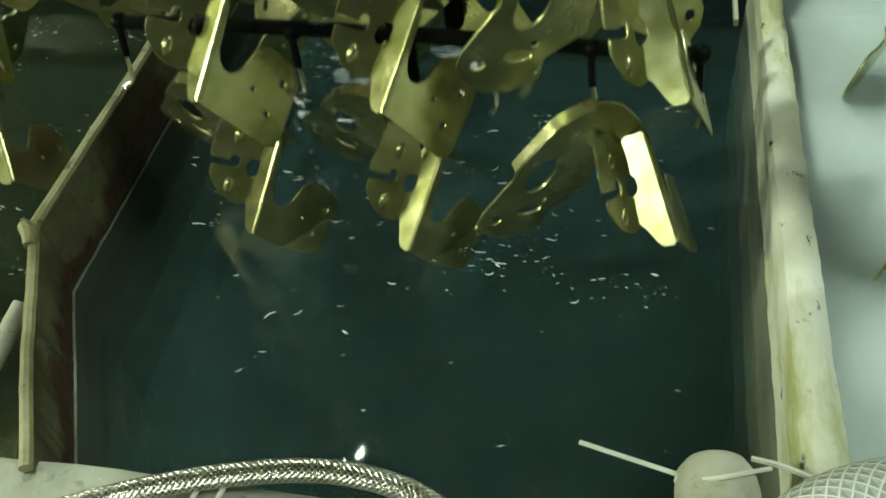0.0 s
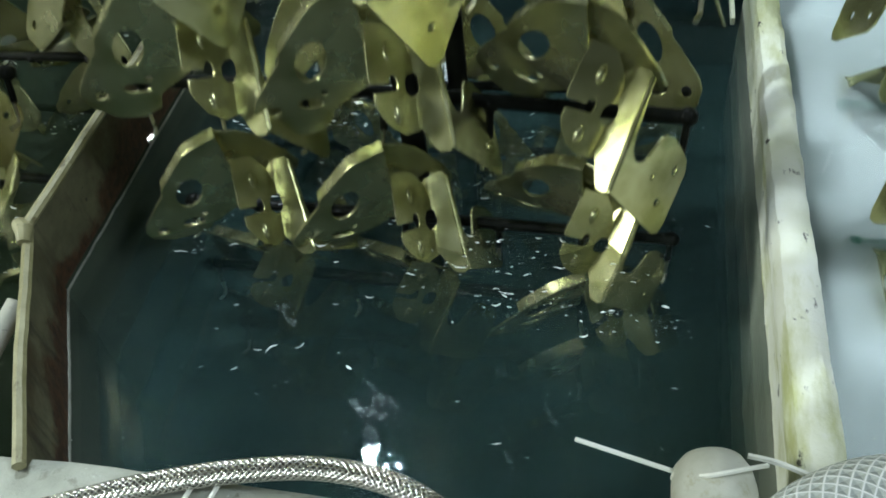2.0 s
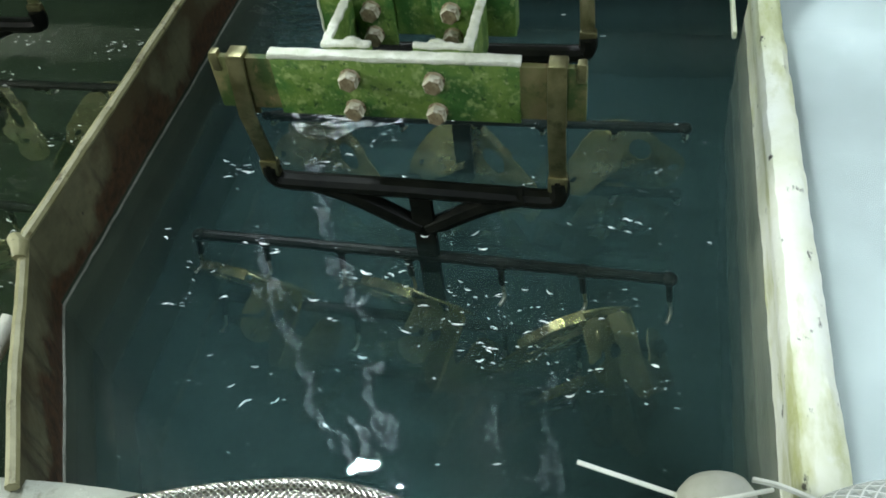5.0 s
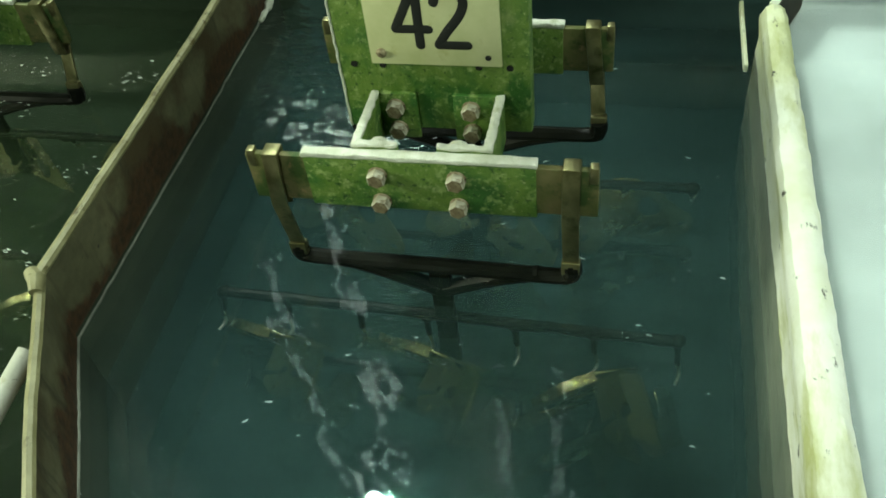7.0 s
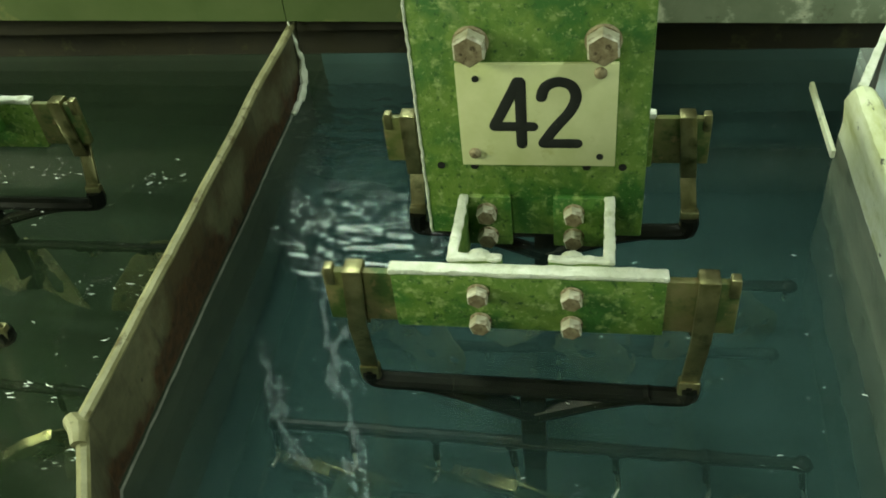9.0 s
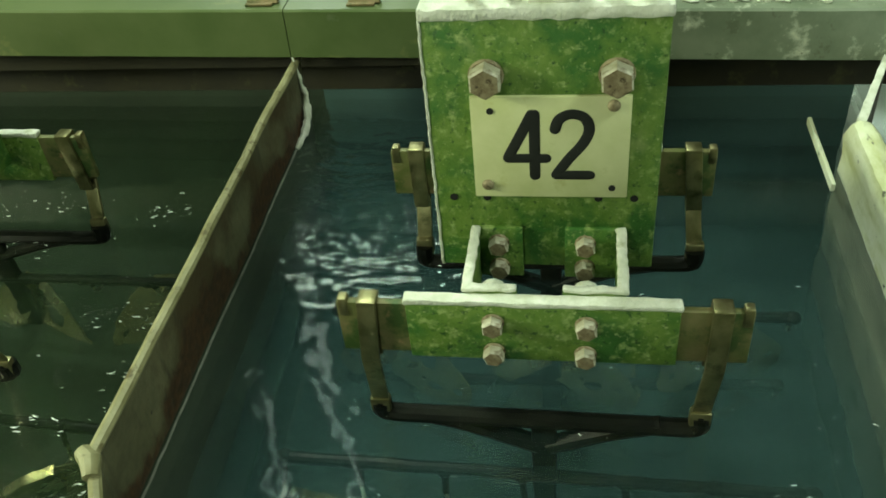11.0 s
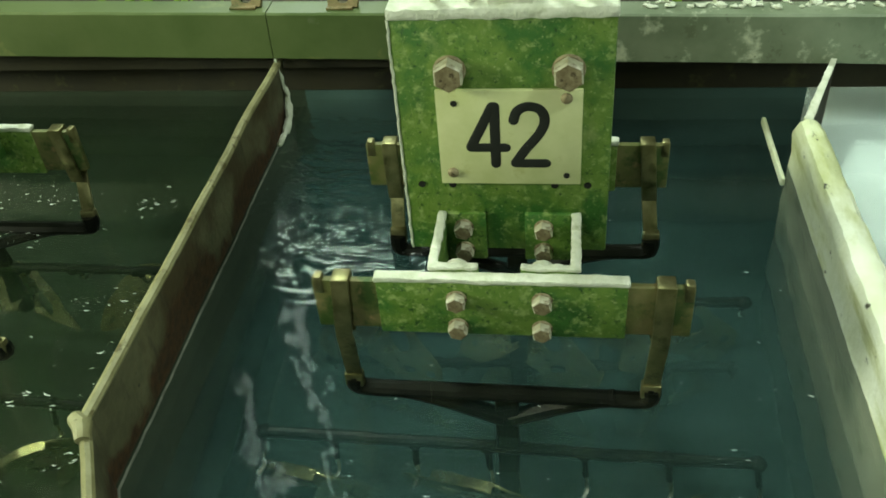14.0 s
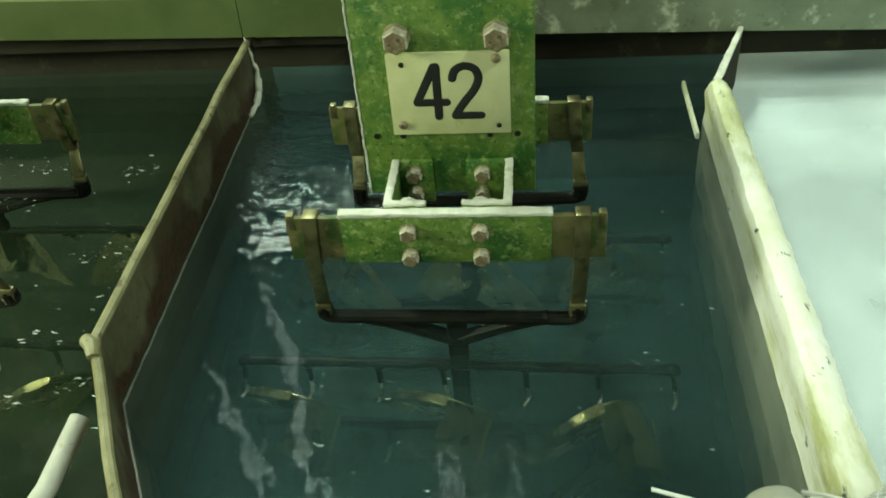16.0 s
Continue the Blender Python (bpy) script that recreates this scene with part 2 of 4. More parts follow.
def murk_mat(name, colour, alpha):
    """Suspended matter in the bath: part of the light goes through."""
    m = bpy.data.materials.new(name)
    m.use_nodes = True
    nt = m.node_tree
    nt.nodes.clear()
    out = nt.nodes.new("ShaderNodeOutputMaterial")
    d, t, mx = nt.nodes.new("ShaderNodeBsdfDiffuse"), nt.nodes.new("ShaderNodeBsdfTransparent"), nt.nodes.new("ShaderNodeMixShader")
    tc = nt.nodes.new("ShaderNodeTexCoord").outputs["Object"]
    n = noise_node(nt, tc, 6, 3)
    col = mix_col(nt, ramp_node(nt, n.outputs[0], 0.3, 0.7), tuple(0.85 * c for c in colour), tuple(1.12 * c for c in colour))
    link(nt, col, d.inputs[0])
    mx.inputs[0].default_value = alpha
    link(nt, t.outputs[0], mx.inputs[1])
    link(nt, d.outputs[0], mx.inputs[2])
    link(nt, mx.outputs[0], out.inputs[0])
    return m


M_SURF = water_surface_mat("bath_surface", 0.0012, 0.00032, 0.0085)
M_SURF_L = water_surface_mat("rinse_surface", 0.0012, 0.0005)
M_SURF_R = water_surface_mat("milky_surface", 0.0004, 0.0001)
M_DEEP = rich("bath_depth", (0.036, 0.076, 0.073), (0.045, 0.091, 0.087), 6, 0.9, bump=0)
M_DEEP_L = rich("rinse_depth", (0.016, 0.028, 0.014), (0.021, 0.036, 0.019), 6, 0.9, bump=0)
M_DEEP_R = rich("milky_depth", (0.64, 0.72, 0.70), (0.72, 0.79, 0.77), 4, 0.9, bump=0)


# ---- mesh helpers ----
def mesh_of(bm, name):
    me = bpy.data.meshes.new(name)
    bm.normal_update()
    bm.to_mesh(me)
    bm.free()
    return me


def part(name, bm, material, parent=None, label="", smooth=True):
    me = mesh_of(bm, name)
    me.materials.append(material)
    if smooth:
        for f in me.polygons:
            f.use_smooth = True
        me.set_sharp_from_angle(angle=radians(35))
    ob = new(name, me)
    if parent:
        ob.parent = parent
    if label:
        ob["label"] = label
    return ob


def box(bm, x0, x1, y0, y1, z0, z1, bevel=0.0, m=None, seg=2):
    r = bmesh.ops.create_cube(bm, size=1)
    vs = r["verts"]
    for v in vs:
        v.co = Vector((x0 + (v.co.x + 0.5) * (x1 - x0), y0 + (v.co.y + 0.5) * (y1 - y0), z0 + (v.co.z + 0.5) * (z1 - z0)))
    if m is not None:
        bmesh.ops.transform(bm, matrix=m, verts=vs)
    if bevel:
        es = list({e for v in vs for e in v.link_edges})
        bmesh.ops.bevel(bm, geom=es, offset=bevel, segments=seg, profile=0.5, affect="EDGES")
    return bm


def one_box(*a, **k):
    return box(bmesh.new(), *a, **k)


def tube(bm, pts, r, n=10, closed_ends=True):
    """A round bar along pts, with uv: turn and length."""
    pts = [Vector(p) for p in pts]
    uv = bm.loops.layers.uv.verify()
    rings, length, run = [], 0.0, [0.0]
    for a, b in zip(pts, pts[1:]):
        length += (b - a).length
        run.append(length)
    up = Vector((0, 0, 1))
    for i, p in enumerate(pts):
        d = (pts[min(i + 1, len(pts) - 1)] - pts[max(i - 1, 0)]).normalized()
        if abs(d.dot(up)) > 0.95:
            up = Vector((0, 1, 0)) if abs(d.y) < 0.9 else Vector((1, 0, 0))
        s = d.cross(up).normalized()
        up = s.cross(d).normalized()
        rad = r[i] if isinstance(r, (list, tuple)) else r
        rings.append([bm.verts.new(p + rad * (math.cos(2 * math.pi * k / n) * s + math.sin(2 * math.pi * k / n) * up)) for k in range(n)])
    for i in range(len(rings) - 1):
        for k in range(n):
            f = bm.faces.new((rings[i][k], rings[i][(k + 1) % n], rings[i + 1][(k + 1) % n], rings[i + 1][k]))
            for lp, (uu, vv) in zip(f.loops, ((k / n, run[i]), ((k + 1) / n, run[i]), ((k + 1) / n, run[i + 1]), (k / n, run[i + 1]))):
                lp[uv].uv = (uu, vv)
    if closed_ends:
        bm.faces.new(list(reversed(rings[0])))
        bm.faces.new(rings[-1])
    bmesh.ops.recalc_face_normals(bm, faces=bm.faces)
    return bm


def smooth_path(pts, k=6):
    """Catmull-Rom points through pts."""
    pts = [Vector(p) for p in pts]
    out = []
    for i in range(len(pts) - 1):
        a, b, c, d = pts[max(i - 1, 0)], pts[i], pts[i + 1], pts[min(i + 2, len(pts) - 1)]
        for j in range(k):
            t = j / k
            out.append(0.5 * ((2 * b) + (c - a) * t + (2 * a - 5 * b + 4 * c - d) * t * t + (3 * b - a - 3 * c + d) * t ** 3))
    return out + [pts[-1]]


def oval(cx, cy, rx, ry, turn=0, n=12):
    c, s = math.cos(radians(turn)), math.sin(radians(turn))
    return [(cx + rx * math.cos(2 * math.pi * k / n) * c - ry * math.sin(2 * math.pi * k / n) * s,
             cy + rx * math.cos(2 * math.pi * k / n) * s + ry * math.sin(2 * math.pi * k / n) * c) for k in range(n)]


def sheet(bm, outline, holes, thick, m, bevel=0.0004):
    """A flat plate cut to the outline, with holes, added to bm at the pose m."""
    cu = bpy.data.curves.new("cut", "CURVE")
    cu.dimensions, cu.fill_mode, cu.extrude, cu.bevel_depth, cu.bevel_resolution = "2D", "BOTH", thick / 2 - bevel, bevel, 1
    for poly in [outline, *holes]:
        sp = cu.splines.new("POLY")
        sp.points.add(len(poly) - 1)
        for q, (x, y) in zip(sp.points, poly):
            q.co = (x, y, 0, 1)
        sp.use_cyclic_u = True
    ob = bpy.data.objects.new("cut", cu)
    scene.collection.objects.link(ob)
    me = bpy.data.meshes.new_from_object(ob.evaluated_get(bpy.context.evaluated_depsgraph_get()))
    me.transform(m)
    bm.from_mesh(me)
    bpy.data.objects.remove(ob)
    bpy.data.curves.remove(cu)
    bpy.data.meshes.remove(me)
    return bm


def crumble(bm):
    """Breaks up the straight edges of a salt crust."""
    bmesh.ops.subdivide_edges(bm, edges=[e for e in bm.edges if e.calc_length() > 0.02], cuts=24, use_grid_fill=True)
    for v in bm.verts:
        v.co += Vector((noise.noise(v.co * 210), noise.noise(v.co * 210 + Vector((7, 0, 0))), noise.noise(v.co * 170 + Vector((0, 7, 0))))) * 0.0009


def bolt_bm(af, h, washer=True):
    """A hexagon head on a washer, its axis along -y from the origin."""
    bm = bmesh.new()
    m = pose(0, 0, 0, 90)
    if washer:
        bmesh.ops.create_cone(bm, cap_ends=True, segments=24, radius1=af * 0.60, radius2=af * 0.55, depth=h * 0.16, matrix=m @ Matrix.Translation((0, 0, h * 0.11)))
    head = bmesh.ops.create_cone(bm, cap_ends=True, segments=6, radius1=af * 0.577, radius2=af * 0.577, depth=h * 0.78, matrix=m @ Matrix.Translation((0, 0, h * 0.60)) @ pose(0, 0, 0, 0, 0, 12))
    es = list({e for v in head["verts"] for e in v.link_edges if all(w.co.y < -h * 0.9 for w in e.verts)})
    bmesh.ops.bevel(bm, geom=es, offset=h * 0.09, segments=1, profile=0.5, affect="EDGES")
    # upward facets pale with salt and painted top light, front and underside rusty
    bm.normal_update()
    for f in bm.faces:
        if f.normal.y < -0.9 and f.calc_center_median().y < -h * 0.8:
            f.material_index = 1
        elif f.normal.z < -0.2 or f.calc_center_median().y > -h * 0.2:
            f.material_index = 1
    return bm


# ---- the tanks ----
WALL_X, WALL_R = -0.235, 0.296
KINK_Y, BACK_Y, NEAR_Y = -0.170, 0.405, -0.345
NEAR_X, KINK_X = -0.138, -0.2285


def water_poly(kind):
    if kind == "main":
        return [(WALL_X, 0.412), (KINK_X, KINK_Y), (NEAR_X, NEAR_Y), (WALL_R, NEAR_Y), (WALL_R, 0.236), (0.302, 0.240), (0.342, 0.333), (0.342, 0.412)]
    if kind == "left":
        return [(-1.3, 0.412), (-1.3, NEAR_Y), (NEAR_X, NEAR_Y), (KINK_X, KINK_Y), (WALL_X, 0.412)]
    return [(0.342, 0.412), (0.342, 0.333), (0.302, 0.240), (WALL_R, 0.236), (WALL_R, NEAR_Y), (1.3, NEAR_Y), (1.3, 0.412)]


def flat(name, poly, z, material):
    bm = bmesh.new()
    bm.faces.new([bm.verts.new((x, y, z)) for x, y in poly])
    bmesh.ops.recalc_face_normals(bm, faces=bm.faces)
    if bm.faces[0].normal.z < 0:
        bmesh.ops.reverse_faces(bm, faces=bm.faces)
    return part(name, bm, material, smooth=False)


BATHS = (
    ("main", M_SURF, (0.040, 0.082, 0.078), M_DEEP, ((0.03, 0.10), (0.085, 0.20), (0.15, 0.30), (0.235, 0.52)), 0.34, "dark blue-green plating bath"),
    ("left", M_SURF_L, (0.018, 0.032, 0.016), M_DEEP_L, ((0.02, 0.10), (0.05, 0.14), (0.09, 0.18), (0.14, 0.2)), 0.20, "dark green rinse water"),
    ("right", M_SURF_R, (0.66, 0.74, 0.72), M_DEEP_R, ((0.004, 0.35), (0.014, 0.5), (0.028, 0.5)), 0.045, "milky grey-blue bath"))
for kind, surf, tone, deep, depths, bottom, word in BATHS:
    s = tagged(flat("water", water_poly(kind), 0.0, surf), word + " with a rippled surface", "water", kind="structure")
    s.visible_shadow = False
    for d, thick in depths:
        tagged(flat("water_murk", water_poly(kind), -d, murk_mat("murk", tone, thick)), "cloudy layer in the " + word, "water", kind="structure")
    tagged(flat("water_depth", water_poly(kind), -bottom, deep), "opaque depth of the " + word, "water", kind="structure")


def divider_sheet(name, a, b, z0, z1, th, material, lip):
    a, b = Vector((*a, 0)), Vector((*b, 0))
    d = (b - a)
    ang = math.degrees(math.atan2(d.y, d.x))
    bm = bmesh.new()
    n = 40
    # slightly buckled sheet
    L = d.length
    nz = 12
    vs = {}
    for side in (0, 1):
        for i in range(n + 1):
            for k in range(nz + 1):
                s = L * i / n
                z = z0 + (z1 - z0) * k / nz
                w = 0.0022 * noise.noise(Vector((s * 9 + a.x * 7, z * 14, 3)))
                vs[side, i, k] = bm.verts.new((s, (side - 0.5) * th + w, z))
    for i in range(n):
        for k in range(nz):
            bm.faces.new((vs[0, i, k], vs[0, i + 1, k], vs[0, i + 1, k + 1], vs[0, i, k + 1]))
            bm.faces.new((vs[1, i, k + 1], vs[1, i + 1, k + 1], vs[1, i + 1, k], vs[1, i, k]))
        bm.faces.new((vs[0, i, nz], vs[0, i + 1, nz], vs[1, i + 1, nz], vs[1, i, nz]))
    bmesh.ops.transform(bm, matrix=pose(a.x, a.y, 0, 0, 0, ang), verts=bm.verts)
    ob = part(name, bm, material)
    ob.data.materials.append(M_SUNK_DARK)
    # below the water line a dark colour paints the sheet's fade into the murk
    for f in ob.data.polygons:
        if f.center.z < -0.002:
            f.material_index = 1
    bm = bmesh.new()
    m = pose(a.x, a.y, 0, 0, 0, ang)
    tube(bm, [m @ Vector((L * i / n, th / 2 + 0.0022 * noise.noise(Vector((L * i / n * 9 + a.x * 7, 0, 3))), 0.002 + 0.0012 * noise.noise(Vector((i * 0.9, 4, 2))))) for i in range(n + 1)], 0.0015, 6)
    part("waterline_scale", bm, M_SCALE, ob, "pale scale along the water line")
    if lip:
        bm = bmesh.new()
        pts = []
        for i in range(n + 1):
            s = L * i / n
            w = 0.0022 * noise.noise(Vector((s * 9 + a.x * 7, z1 * 14, 3)))
            pts.append(pose(a.x, a.y, 0, 0, 0, ang) @ Vector((s, w, z1 + 0.0006 * noise.noise(Vector((s * 60, 1, 2))))))
        tube(bm, pts, 0.0042, 8)
        part("lip", bm, M_LIP, ob)
    return ob


tagged(divider_sheet("divider_wall", (WALL_X, 0.34), (KINK_X, KINK_Y), -0.32, 0.072, 0.005, M_RUSTY, True),
       "rusty steel tank divider with a worn rolled lip", "divider", kind="structure")
tagged(divider_sheet("divider_wall", (KINK_X, KINK_Y), (NEAR_X, NEAR_Y), -0.32, 0.068, 0.005, M_RUSTY, True),
       "rusty angled end of the steel tank divider", "divider", kind="structure")
bm = bmesh.new()
tube(bm, [(KINK_X - 0.006, KINK_Y + 0.004, 0.073), (KINK_X + 0.002, KINK_Y - 0.002, 0.0735), (KINK_X + 0.006, KINK_Y - 0.012, 0.071)], [0.0055, 0.0068, 0.005], 10)
tagged(part("weld_bead", bm, M_LIP), "lumpy weld where the divider lip bends", "weld", kind="structure")


def limed_wall():
    """Thick plastic divider with an uneven crusted top."""
    bm = bmesh.new()
    ny, prof = 120, [(-0.009, -0.32), (-0.009, -0.004), (-0.0085, 0.02), (-0.011, 0.038), (-0.012, 0.048), (-0.009, 0.055), (-0.002, 0.0585), (0.008, 0.0580), (0.0135, 0.0545), (0.0150, 0.046), (0.014, 0.02), (0.014, -0.32)]
    rows = []
    for i in range(ny + 1):
        y = NEAR_Y + (0.247 - NEAR_Y) * i / ny
        end = 1.0 - max(0, (y - 0.232) / 0.03) ** 2
        far = i / ny
        wide, shift = 1.12 - 0.34 * far, 0.008 - 0.004 * far
        row = []
        for j, (x, z) in enumerate(prof):
            q = Vector((x * 60, y * 38, z * 60))
            w = 0.0009 * noise.noise(q) + 0.0006 * noise.noise(q * 3)
            row.append(bm.verts.new((WALL_R + shift + x * wide + (w if z > -0.005 else 0), y, z * end + (w if z > 0.01 else 0))))
        rows.append(row)
    for i in range(ny):
        for j in range(len(prof) - 1):
            bm.faces.new((rows[i][j], rows[i + 1][j], rows[i + 1][j + 1], rows[i][j + 1]))
    bm.faces.new(rows[-1])
    bmesh.ops.recalc_face_normals(bm, faces=bm.faces)
    ob = part("divider_wall", bm, M_WHITE)
    ob.data.materials.append(M_DIM_LIME)
    # under water the same plastic is coloured darker, for shade and murk
    for f in ob.data.polygons:
        if f.center.z < -0.012:
            f.material_index = 1
    return ob


tagged(limed_wall(), "thick white plastic tank divider crusted with yellow lime", "divider", kind="structure")


def slanting_sheet():
    """Thin sheet from the thick divider's end up to the rail, white along its upper edge, its shaded face coloured
    dark.
    """
    a, b, side = Vector((0.300, 0.238, 0)), Vector((0.340, 0.330, 0)), Vector((0.006, -0.0026, 0))
    body, cap = bmesh.new(), bmesh.new()
    for bm, lo, hi, grow in ((body, (-0.3, -0.3), (0.052, 0.069), 1.0), (cap, (0.0522, 0.0692), (0.057, 0.0735), 1.25)):
        rings = []
        for p, zl, zh, w in ((a, lo[0], hi[0], 1.0), (b, lo[1], hi[1], 0.6)):
            s = side * w * grow
            rings.append([bm.verts.new(q) for q in (p - s / 2 + Vector((0, 0, zl)), p + s / 2 + Vector((0, 0, zl)), p + s / 2 + Vector((0, 0, zh)), p - s / 2 + Vector((0, 0, zh)))])
        for k in range(4):
            bm.faces.new((rings[0][k], rings[0][(k + 1) % 4], rings[1][(k + 1) % 4], rings[1][k]))
        bm.faces.new(rings[0])
        bm.faces.new(rings[1])
        bmesh.ops.recalc_face_normals(bm, faces=bm.faces)
    crumble(cap)
    # dark body colour paints the shadow on the sheet's face
    ob = part("divider_wall", body, M_DARKWALL)
    part("salt_edge", cap, M_CRUST, ob, "white upper edge of the sheet")
    return ob


tagged(slanting_sheet(), "thin divider sheet coloured dark for shade, with a white edge running to the rail", "divider", kind="structure")
tagged(part("weir_edge", one_box(0.2805, 0.2845, 0.215, 0.330, -0.006, 0.005, 0.001), M_WHITE), "thin white overflow edge at the water line", "divider", kind="structure")
tagged(part("wall_north", one_box(-1.4, 1.4, BACK_Y, BACK_Y + 0.03, -0.003, 0.06), M_DARKWALL), "dark stained rear wall of the tanks", "wall", kind="structure")

for x0, x1, mt in ((-1.3, WALL_X, M_DEEP_L), (WALL_X, 0.342, M_DEEP), (0.342, 1.3, M_DEEP_R)):
    tagged(part("wall_north_sunk", one_box(x0, x1, BACK_Y, BACK_Y + 0.03, -0.36, -0.004), mt), "sunken rear wall of the tank", "wall", kind="structure")

# rail along the back, with its seam
RAIL = pose(0, 0, 0, 0, 1.2, 0)


def rail(x0, x1, material):
    bm = bmesh.new()
    prof = [(0.327, 0.0745), (0.327, 0.1235), (0.329, 0.1255), (0.356, 0.1265), (0.358, 0.124), (0.358, 0.120), (0.333, 0.119), (0.333, 0.0745)]
    n = 60
    rows = [[bm.verts.new((x0 + (x1 - x0) * i / n, y, z + 0.0005 * noise.noise(Vector((x0 + i * 0.4, z * 50, 0))))) for y, z in prof] for i in range(n + 1)]
    for i in range(n):
        for j in range(len(prof)):
            k = (j + 1) % len(prof)
            bm.faces.new((rows[i][j], rows[i + 1][j], rows[i + 1][k], rows[i][k]))
    bm.faces.new(rows[0])
    bm.faces.new(rows[-1])
    bmesh.ops.recalc_face_normals(bm, faces=bm.faces)
    bmesh.ops.transform(bm, matrix=RAIL, verts=bm.verts)
    return part("rail", bm, material)


tagged(rail(-1.4, -0.2385, M_RAIL), "olive green painted steel rail above the tanks", "rail", kind="structure")
tagged(rail(-0.2375, 0.02, M_RAIL), "olive green painted steel rail above the tanks", "rail", kind="structure")
tagged(rail(0.0205, 1.4, M_RAILR), "lime-stained flaking steel rail above the tanks", "rail", kind="structure")


def lumps(name, n, seed, place, size, material):
    rnd = random.Random(seed)
    bm = bmesh.new()
    for _ in range(n):
        x, y, z = place(rnd)
        r = size * rnd.uniform(0.4, 1.3)
        res = bmesh.ops.create_icosphere(bm, subdivisions=1, radius=r, matrix=Matrix.Translation((x, y, z)) @ Matrix.Diagonal((rnd.uniform(0.8, 1.8), rnd.uniform(0.7, 1.3), rnd.uniform(0.4, 0.8), 1)))
        for v in res["verts"]:
            v.co += Vector((rnd.uniform(-1, 1), rnd.uniform(-1, 1), rnd.uniform(-1, 1))) * r * 0.25
    return part(name, bm, material)


for x in (-0.262, -0.158):
    bm = bmesh.new()
    sheet(bm, [(-0.015, 0.0), (0.015, 0.0), (0.016, 0.006), (0.012, 0.015), (0.008, 0.013), (-0.008, 0.013), (-0.012, 0.016), (-0.016, 0.006)], [oval(0, 0.0065, 0.006, 0.0035)], 0.006, RAIL @ pose(x, 0.342, 0.1265, 60))
    box(bm, x - 0.014, x + 0.014, 0.334, 0.352, 0.1262 - x * 0.021, 0.1285 - x * 0.021, 0.0006)
    tagged(part("rail_clip", bm, M_COPPER), "rusty clip with a hole on the rail top", "clip", "clips on the rail")
bm = bmesh.new()
tube(bm, smooth_path([(-0.2345, 0.325, 0.080), (-0.2310, 0.3235, 0.062), (-0.2275, 0.321, 0.045), (-0.2265, 0.318, 0.028), (-0.2265, 0.308, 0.014), (-0.2280, 0.292, 0.007), (-0.2300, 0.272, 0.003)], 6),
     [0.0010] * 6 + [0.0016] * 6 + [0.0024] * 6 + [0.0036] * 6 + [0.0044] * 6 + [0.0032] * 6 + [0.0015], 8)
for v in bm.verts:
    v.co += Vector((noise.noise(v.co * 160), noise.noise(v.co * 160 + Vector((5, 0, 0))), noise.noise(v.co * 160 + Vector((0, 5, 0))))) * 0.0022 * (1 if v.co.z < 0.06 else 0.1)
tagged(part("salt_drip", bm, M_CRUST), "white salt drip where the divider meets the rail", "crust", kind="structure")
tagged(lumps("salt_crumbs", 90, 3, lambda r: RAIL @ Vector((r.uniform(0.15, 0.45), r.uniform(0.340, 0.356), 0.1275)), 0.0032, M_CRUST), "white salt crumbs along the rail top", "crust", kind="stuff")
tagged(lumps("moss_flecks", 70, 5, lambda r: (r.choice((r.uniform(-0.46, -0.3), r.uniform(0.16, 0.36))), r.uniform(0.372, 0.40), 0.118), 0.0035, M_MOSS), "bright green moss flecks behind the rail", "moss", kind="stuff")
tagged(part("ledge", one_box(-1.4, 1.4, 0.362, 1.4, 0.05, 0.115), M_DARKWALL), "dark brown dirty ledge behind the rail", "ledge", kind="structure")

# near rim of stained concrete
bm = bmesh.new()
ny, nx = 16, 90
prof = [(0, -0.35), (0, 0.02), (0.001, 0.045), (-0.004, 0.057), (-0.012, 0.062), (-0.05, 0.063), (-0.12, 0.063), (-0.30, 0.063), (-0.30, -0.35)]
rows = []
for i in range(nx + 1):
    x = -1.3 + 2.6 * i / nx
    rows.append([bm.verts.new((x, -0.330 + y + 0.0025 * noise.noise(Vector((x * 22, z * 30, 5))), z + (0.002 * noise.noise(Vector((x * 25, y * 25, 8))) if z > 0 else 0))) for y, z in prof])
for i in range(nx):
    for j in range(len(prof) - 1):
        bm.faces.new((rows[i][j], rows[i + 1][j], rows[i + 1][j + 1], rows[i][j + 1]))
bmesh.ops.recalc_face_normals(bm, faces=bm.faces)
tagged(part("tank_rim", bm, M_CONC), "pale stained concrete rim along the tank front", "rim", kind="structure")

# hall around
tagged(part("floor", one_box(-4, 4, -4, 4, -1.35, -1.30), M_HALL), "grey concrete hall floor", "floor", kind="structure")
tagged(part("ceiling", one_box(-4, 4, -4, 4, 3.4, 3.5), M_HALL), "dull green hall ceiling", "ceiling", kind="structure")
for nm, b in (("wall_east", (4, 4.1, -4, 4)), ("wall_west", (-4.1, -4, -4, 4)), ("wall_south", (-4, 4, -4.1, -4)), ("wall_far", (-4, 4, 4, 4.1))):
    tagged(part(nm, one_box(*b, -1.35, 3.5), M_HALL), "dull painted hall wall", "wall", kind="structure")


